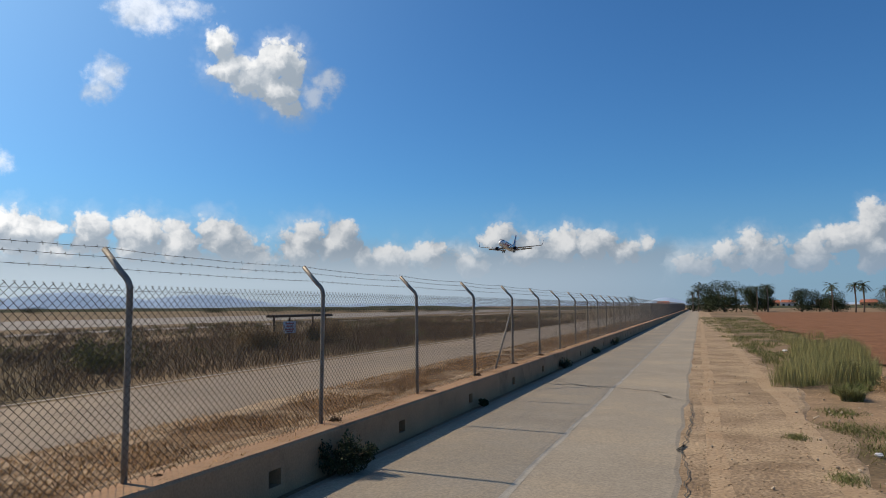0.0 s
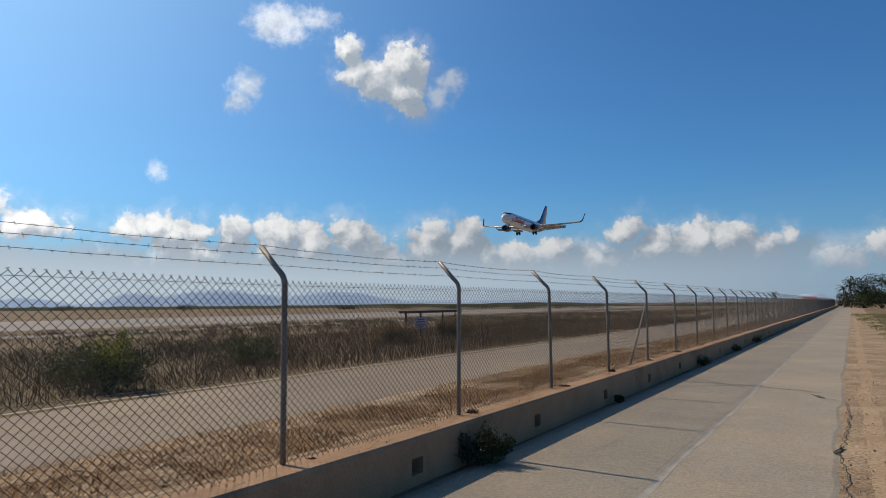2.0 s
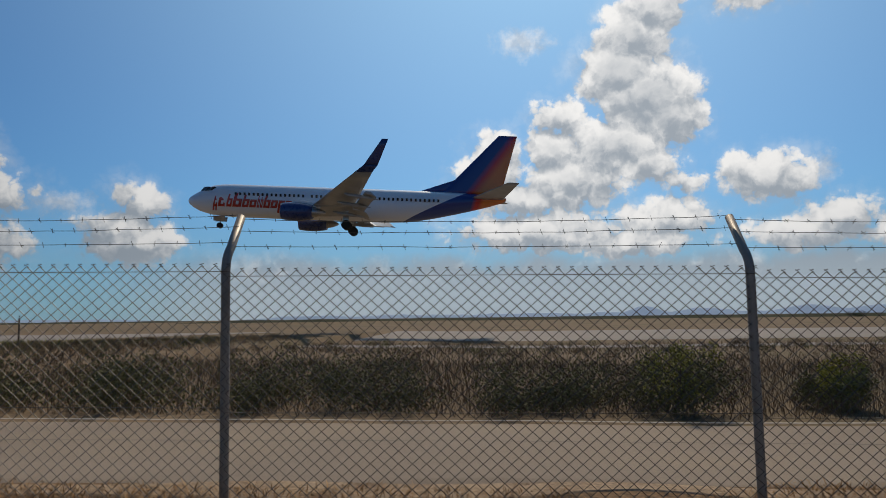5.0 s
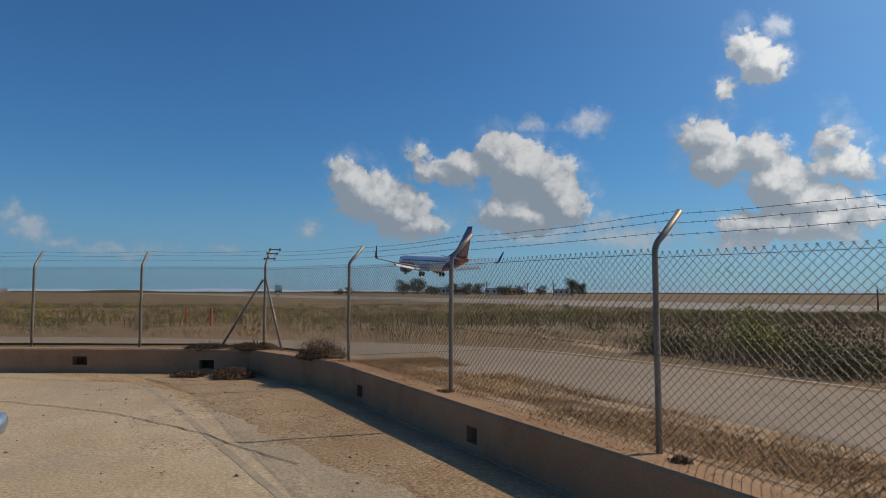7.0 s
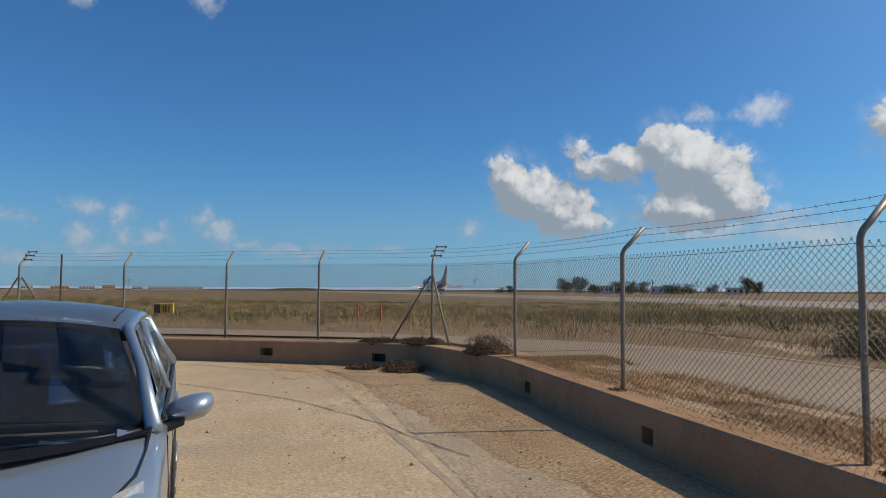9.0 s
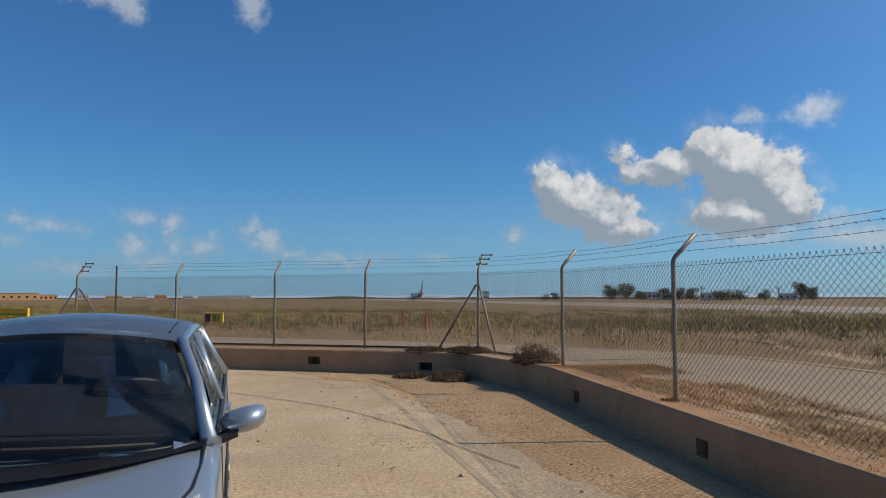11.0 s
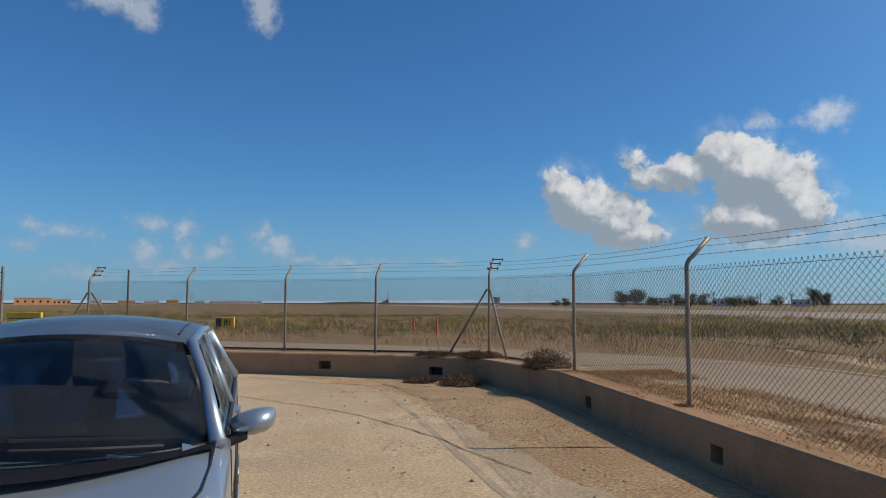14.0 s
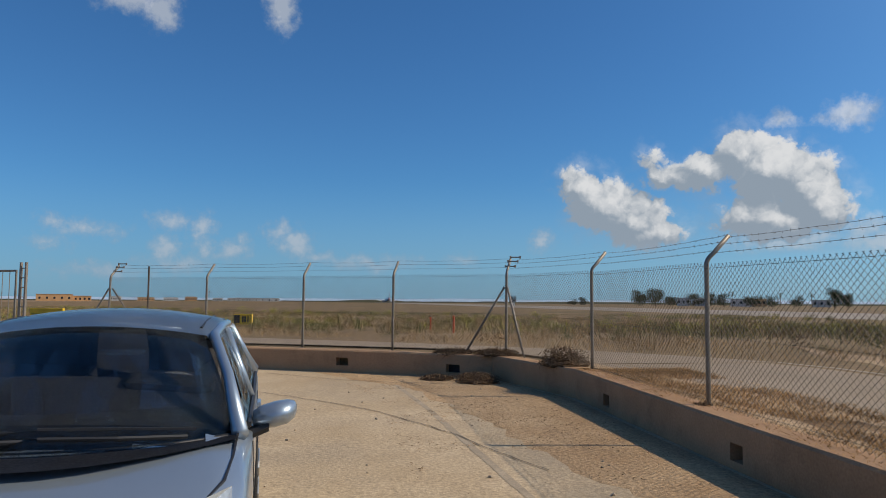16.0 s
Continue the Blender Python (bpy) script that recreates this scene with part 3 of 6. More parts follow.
def build_roads():
    def yard_left(y):
        return max(fence_x(y) + 0.22, -4.2)

    dirt = strip("dirt_verge", lambda y: -1.3, lambda y: 1.55 + wob(y, 0.35, 0.5, 3) + wob(y, 1.7, 0.2, 4) + (3 if y < 3 else 0), steps(-13.5, 330), 0.004, M["dirt"], road_z, 14, True)
    tagged(dirt, "sandy dirt verge with tyre tracks beside the road", "verge", kind="structure")
    yard = strip("yard", yard_left, lambda y: 9.0, steps(-18.5, 1.6), 0.014, M["yard"], road_z, 8)
    tagged(yard, "sand coloured concrete apron where the road turns", "road", kind="structure")
    drift = strip("soil_drift", lambda y: yard_left(y), lambda y: float(np.interp(y, [-16, -14, -12.2, -10.4, -8.4, -5, -3], [0.7, -0.6, -1.7, -2.1, -2.35, -2.9, -3.3])) + wob(y, 0.8, 0.25, 12) + wob(y, 3.1, 0.2, 13), steps(-15.6, -3.2, 0.2), 0.019, M["drift"], road_z, 10, 0.008)
    tagged(drift, "brown soil washed over the concrete along the wall", "soil", kind="structure")
    road = strip("road", yard_left, lambda y: -0.45 + wob(y, 0.5, 0.08) + wob(y, 2.3, 0.05, 2),
                 steps(1.6, 330), 0.014, M["road"], road_z, 16, True)
    tagged(road, "worn pale concrete road dusted with sand", "road", kind="structure")
    seam = strip("road_seam", lambda y: -2.17 + wob(y, 0.6, 0.04), lambda y: -2.09 + wob(y, 0.6, 0.04, 0) + wob(y, 3, 0.02, 5), steps(1.7, 120), 0.0165, M["seam"], road_z, 1)
    tagged(seam, "pale raised seam between two concrete pours", "road seam", kind="structure")
    for x0, w, sd in ((-0.25, 0.16, 21), (1.0, 0.2, 22)):
        t = strip("tyre_track", lambda y: x0 - w + wob(y, 0.3, 0.12, sd) + wob(y, 1.9, 0.06, sd), lambda y: x0 + w + wob(y, 0.3, 0.12, sd) + wob(y, 2.2, 0.06, sd + 1), steps(1.8, 150), 0.005, M["track"], road_z, 6, True)
        tagged(t, "pale compacted tyre track in the dirt verge", "tyre track", kind="structure")
    # cracks
    def crack(pts, w, name="road_crack"):
        verts, faces = [], []
        dense = []
        for (x0, y0), (x1, y1) in zip(pts, pts[1:]):
            k = max(2, int(math.hypot(x1 - x0, y1 - y0) / 0.12))
            dense += [(x0 + (x1 - x0) * i / k, y0 + (y1 - y0) * i / k) for i in range(k)]
        dense.append(pts[-1])
        for i, (x, y) in enumerate(dense):
            a, b = dense[max(i - 1, 0)], dense[min(i + 1, len(dense) - 1)]
            d = Vector((b[0] - a[0], b[1] - a[1])).normalized()
            jx, jy = 0.05 * noise.noise((x * 5, y * 5, 3)), 0.05 * noise.noise((x * 5, y * 5, 9))
            ww = w * (0.55 + 0.9 * abs(noise.noise((x * 7, y * 7, 5))))
            for s in (-1, 1):
                px, py = x + jx - d.y * ww * s, y + jy + d.x * ww * s
                verts.append((px, py, rise(py) + 0.023))
        for i in range(len(dense) - 1):
            faces.append((2 * i, 2 * i + 1, 2 * i + 3, 2 * i + 2))
        tagged(obj(name, verts, faces, M["crack"]), "jagged dark crack across the concrete", "road crack", kind="structure")

    crack([(-3.8, 16.25), (-2.85, 16.05), (-2.1, 15.8), (-1.0, 15.2)], 0.022)
    crack([(-3.6, 16.9), (-2.9, 16.1), (-2.4, 15.5)], 0.014)
    crack([(-1.15, 14.9), (-1.0, 14.4), (-0.58, 14.0), (-0.52, 12.0), (-0.60, 9.4)], 0.012)
    crack([(-0.60, 9.5), (-0.64, 9.3), (-0.55, 8.3), (-0.52, 7.0), (-0.56, 5.0)], 0.009)
    crack([(-0.58, 9.55), (-0.66, 9.15)], 0.035)
    crack([(-1.05, 14.75), (-0.95, 14.35)], 0.05)
    crack([(0.9, -12.3), (0.04, -11.4), (-0.92, -10.3), (-1.44, -9.37), (-1.86, -8.43), (-2.12, -7.54), (-2.46, -6.63)], 0.010)
    crack([(0.7, -14.6), (-0.7, -13.4), (-1.6, -13.0), (-2.5, -12.7)], 0.012)
    crack([(-1.7, -13.2), (-2.0, -12.5)], 0.010)
    pour = strip("pour_joint", lambda y: -2.14 + 0.055 * max(0, -5 - y) + 0.03 * max(0, -10 - y), lambda y: -2.06 + 0.055 * max(0, -5 - y) + 0.03 * max(0, -10 - y) + wob(y, 3, 0.02, 5),
                 steps(-13.2, 1.6, 0.3), 0.0165, M["joint"], road_z, 1)
    tagged(pour, "worn joint between two pours of concrete", "road joint", kind="structure")

    near = [(-6.1, 330), (-6.1, 0), (-5.9, -5), (-5.3, -9.0), (-4.75, -12.0)]
    far = [(-9.75, 330), (-9.6, 0), (-9.4, -6), (-8.7, -11), (-8.3, -12.0)]

    def line(pts):
        q = sorted((b, a) for a, b in pts)
        return lambda y: float(np.interp(y, [v[0] for v in q], [v[1] for v in q]))

    ln, lf = line(near), line(far)
    a = strip("perimeter_road", lambda y: lf(y) + wob(y, 0.4, 0.12), lambda y: ln(y) + wob(y, 0.4, 0.25, 7) + wob(y, 1.5, 0.15, 6), steps(-12.0, 330), 0.012, M["asphalt"], air_z, 14, True)
    tagged(a, "pale dusty asphalt patrol road behind the fence", "road", kind="structure")
    # the bend round the fence's corner
    inner = [(-4.75, -12.0), (-4.2, -13.7), (-3.2, -15.0), (0.0, -16.7), (3.0, -18.1), (12.0, -22.3), (40, -35.2)]
    outer = [(-8.3, -12.0), (-7.3, -13.2), (-5.4, -14.9), (-2.03, -17.6), (1.47, -19.8), (10.5, -24.8), (38.5, -38.5)]
    verts, faces = [], []
    for (x0, y0), (x1, y1) in zip(inner, outer):
        for i in range(5):
            x, y = x0 + (x1 - x0) * i / 4, y0 + (y1 - y0) * i / 4
            verts.append((x, y, air_z(x, y) + 0.022))
    for j in range(len(inner) - 1):
        for i in range(4):
            k = j * 5 + i
            faces.append((k, k + 1, k + 6, k + 5))
    tagged(obj("perimeter_road_bend", verts, faces, M["asphalt"]), "pale dusty asphalt patrol road curving round the fence corner", "road", kind="structure")

    def centre(y):
        return -86.6 - 0.0255 * y

    def low(x, y):
        return -0.45 + rise(y)

    rys = [-1800, -1200, -800, -500, -300, -200, -120, -80, -50, -30, -20, -10, 0, 4.26, 10, 30, 60, 120, 250, 420]
    rw = strip("runway", lambda y: centre(y) - 23, lambda y: centre(y) + 21, rys, 0.02, M["runway"], low)
    tagged(rw, "long pale concrete runway", "runway", kind="structure")
    tw = strip("taxiway", lambda y: centre(y) + 36, lambda y: centre(y) + 43, [y for y in rys if y > -40], 0.02, M["runway"], air_z)
    tagged(tw, "pale paved service track beside the runway", "taxiway", kind="structure")
    f = strip("ploughed_field", lambda y: 4.6 + wob(y, 0.2, 0.8, 2) + max(0, (y - 60) * 0.05), lambda y: 190.0, [*steps(3.0, 60, 1.0), 80, 100, 130, 170], 0.03, M["field"],
              lambda x, y: rise(y) + 0.06 * noise.noise((x * 1.3, y * 1.3, 4)) + 0.05, 60)
    tagged(f, "ploughed field of red brown earth", "field", kind="structure")
    bank = strip("straw_bank", lambda y: ln(y) - 0.35, lambda y: fence_x(y) - 0.12, steps(-12.4, 330), 0.006, M["bank"], air_z, 10, True)
    tagged(bank, "sandy bank strewn with cut straw behind the wall", "bank", kind="structure")
    edge = strip("road_edge_line", lambda y: lf(y) + 0.02 + wob(y, 0.4, 0.12), lambda y: lf(y) + 0.11 + wob(y, 0.4, 0.12) + wob(y, 4, 0.02, 3), steps(-12.0, 120), 0.024, M["litterstone"], air_z, 1)
    tagged(edge, "pale worn edge line of the patrol road", "edge line", kind="structure")
    mid = strip("road_joint", lambda y: (ln(y) + lf(y)) / 2 - 0.25, lambda y: (ln(y) + lf(y)) / 2 - 0.225 + wob(y, 3, 0.01, 3), steps(-12.0, 60), 0.022, M["crack"], air_z, 1)
    tagged(mid, "thin dark joint along the patrol road", "road joint", kind="structure")
    grit = strip("sand_strip", lambda y: fence_x(y) - 0.52 + wob(y, 0.7, 0.22, 31) + wob(y, 3.1, 0.1, 32), lambda y: fence_x(y) - 0.11, steps(-12.4, 60, 0.25), 0.022, M["sand"], air_z, 5, True)
    tagged(grit, "pale sandy grit heaped along the fence foot", "sand", kind="structure")
    spill = strip("sand_spill", lambda y: ln(y) - 0.25 + wob(y, 0.5, 0.3, 41), lambda y: ln(y) + 0.35 + wob(y, 0.6, 0.4, 42) + wob(y, 2.2, 0.12, 43), steps(-12.2, 60, 0.4), 0.018, M["sand"], air_z, 6, True)
    tagged(spill, "sand spilled over the patrol road's edge", "sand", kind="structure")
    patch = strip("bare_soil_patch", lambda y: -11.4 - 0.5 * math.sin(y), lambda y: -9.6 + wob(y, 0.7, 0.6, 8) - max(0, -12.5 - y) * 0.5, steps(-16, -10.6), 0.008, M["dirt"], air_z, 8, True)
    tagged(patch, "bare sandy soil patch beside the patrol road", "bare soil", kind="structure")


build_ground()
build_roads()

# ---------------------------------------------------------------- low wall
FACE = [(-4.16, 330.0), (-4.16, -10.9), (-3.42, -13.35), (10.0, -19.75)]


def wall_run(a, b, holes, name, label):
    """A low wall between two points of its road face, with square drain holes (distance along, size)."""
    a, b = Vector(a), Vector(b)
    d = (b - a).normalized()
    nrm = Vector((d.y, -d.x))
    if nrm.x > 0 or (abs(nrm.x) < 0.5 and nrm.y > 0):
        nrm = -nrm
    length, thick = (b - a).length, 0.36
    root = empty(name, Matrix.Identity(4), label, "wall", kind="structure")

    def block(s0, s1, z0, z1):
        bm = bmesh.new()
        k = max(1, int((s1 - s0) / 1.5))
        rings = []
        for i in range(k + 1):
            s = s0 + (s1 - s0) * i / k
            p = a + d * s
            q = p + nrm * thick
            w = 0.012 * noise.noise((p.x * 0.8, p.y * 0.8, z1))
            g = rise(p.y)
            c = 0.025 if z1 > 0.4 else 0.0
            rings.append([(p.x, p.y, g + z0), (p.x, p.y, g + z1 - c + w), (p.x + nrm.x * c, p.y + nrm.y * c, g + z1 + w),
                          (q.x - nrm.x * c, q.y - nrm.y * c, g + z1 + w), (q.x, q.y, g + z1 - c + w), (q.x, q.y, g + z0)])
        loft(bm, rings)
        bmesh.ops.recalc_face_normals(bm, faces=bm.faces)
        part("wall_block", bm, M["wall"], root)

    s = 0.0
    for h, w, z0, z1 in holes:
        block(s, h - w / 2, -0.1, 0.445)
        block(h - w / 2, h + w / 2, -0.1, z0)
        block(h - w / 2, h + w / 2, z1, 0.445)
        # black plate inside the hole, its colour standing in for shade in the recess
        bm = bmesh.new()
        m = a + d * h + nrm * 0.22
        box(bm, (m.x, m.y, rise(m.y) + (z0 + z1) / 2), (0.06, w + 0.02, z1 - z0 + 0.02), Matrix.Rotation(math.atan2(nrm.y, nrm.x), 3, "Z"))
        part("hole_back", bm, M["black"], root)
        s = h + w / 2
    block(s, length, -0.1, 0.445)


hole_ys = [5.85 + 3.09 * k for k in range(32, -4, -1)] + [-6.47, -9.65]
wall_run(FACE[0], FACE[1], [(330 - y, 0.21, 0.09, 0.25) for y in hole_ys], "wall_east", "long low tan concrete wall with square drain holes")
wall_run(FACE[1], FACE[2], [], "wall_corner", "low tan concrete wall turning a corner")
wall_run(FACE[2], FACE[3], [(0.75, 0.26, 0.10, 0.25), (3.0, 0.26, 0.14, 0.30), (6.0, 0.26, 0.14, 0.30)], "wall_south", "low tan concrete wall with square drain holes")

# ---------------------------------------------------------------- fence
MESH_H, ARM_X, ARM_Z = 1.494, -0.261, 0.305
fence = empty("perimeter_fence", Matrix.Identity(4), "galvanised chain link fence with cranked posts and three barbed wires", "fence")


def post_mesh():
    bm = bmesh.new()
    pts = [(0, 0, -0.3), (0, 0, 0.4), (0, 0, 1.0), (0, 0, MESH_H - 0.02)]
    for k in range(1, 6):
        f = k / 5
        pts.append((ARM_X * 0.30 * f * f, 0, MESH_H - 0.02 + (0.04 + ARM_Z * 0.34) * f - 0.015 * f * f))
    pts += [(ARM_X, 0, MESH_H + ARM_Z)]
    tube(bm, pts, 0.0245, 10)
    o = part("post", bm, M["zinc"], fence, smooth=True)
    return o


def panel_mesh(length, rows=23, cell=0.073, r=0.0023):
    """Woven chain link: zigzag wires side by side, with twisted ends along the top."""
    cols = int(round(length / cell))
    w, h = length / cols, MESH_H / rows
    verts, faces = [], []

    def seg(p, q):
        d = (q - p).normalized()
        u = d.cross(Vector((1, 0, 0))).normalized()
        v = Vector((1, 0, 0))
        k = len(verts)
        for c in (p, q):
            verts.extend([c + u * r, c - u * 0.5 * r + v * 0.87 * r, c - u * 0.5 * r - v * 0.87 * r])
        faces.extend([(k, k + 1, k + 4, k + 3), (k + 1, k + 2, k + 5, k + 4), (k + 2, k, k + 3, k + 5)])

    for c in range(cols):
        for j in range(2 * rows):
            y0 = (c + (0.0 if j % 2 == 0 else 0.5)) * w
            y1 = (c + (0.5 if j % 2 == 0 else 0.0)) * w
            seg(Vector((0.002 * (1 - 2 * (j % 2)), y0, j * h / 2)), Vector((-0.002 * (1 - 2 * (j % 2)), y1, (j + 1) * h / 2)))
            if j < 2 * rows:
                seg(Vector((-0.002 * (1 - 2 * (j % 2)), (c + 1) * w - (y0 - c * w), j * h / 2)), Vector((0.002 * (1 - 2 * (j % 2)), (c + 1) * w - (y1 - c * w), (j + 1) * h / 2)))
        seg(Vector((0, c * w + 0.012, MESH_H + 0.012)), Vector((0, c * w - 0.012, MESH_H - 0.004)))
        seg(Vector((0, c * w - 0.010, MESH_H + 0.014)), Vector((0, c * w + 0.012, MESH_H + 0.008)))
    for z in (0.06, MESH_H * 0.5, MESH_H - 0.03):
        for k in range(4):
            seg(Vector((0.006, length * k / 4, z)), Vector((0.006, length * (k + 1) / 4, z)))
    me = bpy.data.meshes.new("chain_link")
    me.from_pydata([tuple(v) for v in verts], [], faces)
    me.materials.append(M["wire"])
    return me


def barb_mesh(length, sag=0.012, seed=0):
    rnd = random.Random(seed)
    bm = bmesh.new()
    k = 12
    pts = [(0.004 * rnd.uniform(-1, 1), length * i / k, -sag * 4 * (i / k) * (1 - i / k) + 0.003 * rnd.uniform(-1, 1)) for i in range(k + 1)]
    pts[0] = (0, 0, 0)
    pts[-1] = (0, length, 0)
    tube(bm, pts, 0.0021, 4, caps=False)
    n = int(length / 0.125)
    for i in range(n):
        f = (i + 0.5) / n
        y = f * length
        z = -sag * 4 * f * (1 - f)
        a = rnd.uniform(0, 3.14)
        for s in (0, 1.2):
            u = Vector((math.cos(a + s), 0.35, math.sin(a + s))) * 0.016
            tube(bm, [(-u.x, y - u.y, z - u.z), (u.x, y + u.y, z + u.z)], 0.0014, 3, caps=False)
    me = bpy.data.meshes.new("barbed_wire")
    bm.to_mesh(me)
    bm.free()
    me.materials.append(M["wire"])
    return me


POSTS = [(-4.46, 4.26 + 3.0 * k, rise(9) + 0.434) for k in range(72, -1, -1)]
POSTS += [(-4.46, 1.26, 0.48), (-4.46, -1.52, 0.53), (-4.46, -4.17, 0.582), (-4.46, -7.49, 0.629), (-4.46, -10.97, 0.684), (-3.78, -13.75, 0.728),
          (-1.72, -14.95, 0.715), (0.1, -15.85, 0.705), (2.25, -16.95, 0.70), (4.62, -18.12, 0.70)]
first_post = post_mesh()
panel_cache, barb_cache = {}, {}
WIRES = [(ARM_X * 0.33, MESH_H + ARM_Z * 0.36 + 0.03), (ARM_X * 0.66, MESH_H + ARM_Z * 0.68 + 0.03), (ARM_X * 0.98, MESH_H + ARM_Z + 0.012)]
for i, (x, y, z) in enumerate(POSTS):
    p = first_post if i == 0 else new("post", first_post.data)
    p.parent = fence
    if i + 1 < len(POSTS):
        nx, ny, nz = POSTS[i + 1]
    turn = math.atan2(-(nx - x), ny - y) if i + 1 < len(POSTS) else turn
    lean = Euler((radians(random.uniform(-0.6, 0.6)), radians(random.uniform(-0.5, 0.5)), turn + math.pi if y < 330 else 0))
    p.matrix_local = Matrix.LocRotScale((x, y, z), lean, None)
    if i + 1 == len(POSTS):
        break
    run, ln = Vector((nx - x, ny - y, nz - z)), math.hypot(nx - x, ny - y)
    key = round(ln, 2) + (100 if y > 45 else 0)
    if key not in panel_cache:
        panel_cache[key] = panel_mesh(ln, 12, 0.14, 0.0042) if y > 45 else panel_mesh(ln)
        barb_cache[key] = [barb_mesh(ln, 0.01 + 0.008 * s, s) for s in range(3)]
    # shear keeps the mesh upright where the land rises
    yd = Vector((run.x / ln, run.y / ln, run.z / ln))
    xd = Vector((-run.y / ln, run.x / ln, 0))      # towards the airfield is -xd
    if xd.x < 0:
        xd = -xd
    m = Matrix(((xd.x, yd.x, 0, x + xd.x * 0.027), (xd.y, yd.y, 0, y + xd.y * 0.027), (0, yd.z, 1, z), (0, 0, 0, 1)))
    mesh = new("chain_link", panel_cache[key])
    mesh.parent, mesh.matrix_local = fence, m
    for s, (wx, wz) in enumerate(WIRES):
        b = new("barbed_wire", barb_cache[key][s])
        b.parent = fence
        b.matrix_local = m @ Matrix.Translation((wx - 0.03, 0, wz))


def brace(foot, head):
    bm = bmesh.new()
    tube(bm, [foot, head], 0.021, 8)
    part("brace", bm, M["zinc"], fence, smooth=True)


brace((-4.50, 14.9, 0.42), (-4.46, 16.22, 1.72))
brace((-3.95, -13.05, 0.66), (-3.79, -13.70, 1.98))
brace((-3.05, -14.15, 0.68), (-3.75, -13.77, 1.98))
brace((3.6, -17.7, 0.66), (4.55, -18.08, 1.95))
brace((5.5, -18.7, 0.66), (4.65, -18.16, 1.95))
# wire holders on the corner posts
for cx, cy, cz in ((-3.78, -13.75, 0.728), (4.58, -18.12, 0.70)):
    for k, (wx, wz) in enumerate(WIRES):
        bm = bmesh.new()
        q = Vector((cx - 0.10 - 0.05 * k, cy - 0.08, cz + wz + 0.02))
        box(bm, q, (0.20, 0.03, 0.022), Matrix.Rotation(radians(-12), 3, "Z"), 0.005)
        box(bm, q + Vector((0.09, -0.02, 0.0)), (0.03, 0.03, 0.05), None, 0.005)
        box(bm, q + Vector((-0.09, 0.02, 0.0)), (0.03, 0.03, 0.05), None, 0.005)
        part("wire_bracket", bm, M["zinc"], fence)

# ---------------------------------------------------------------- airliner
# local space: x to its left wing, y aft from the main wheels, z up from the ground


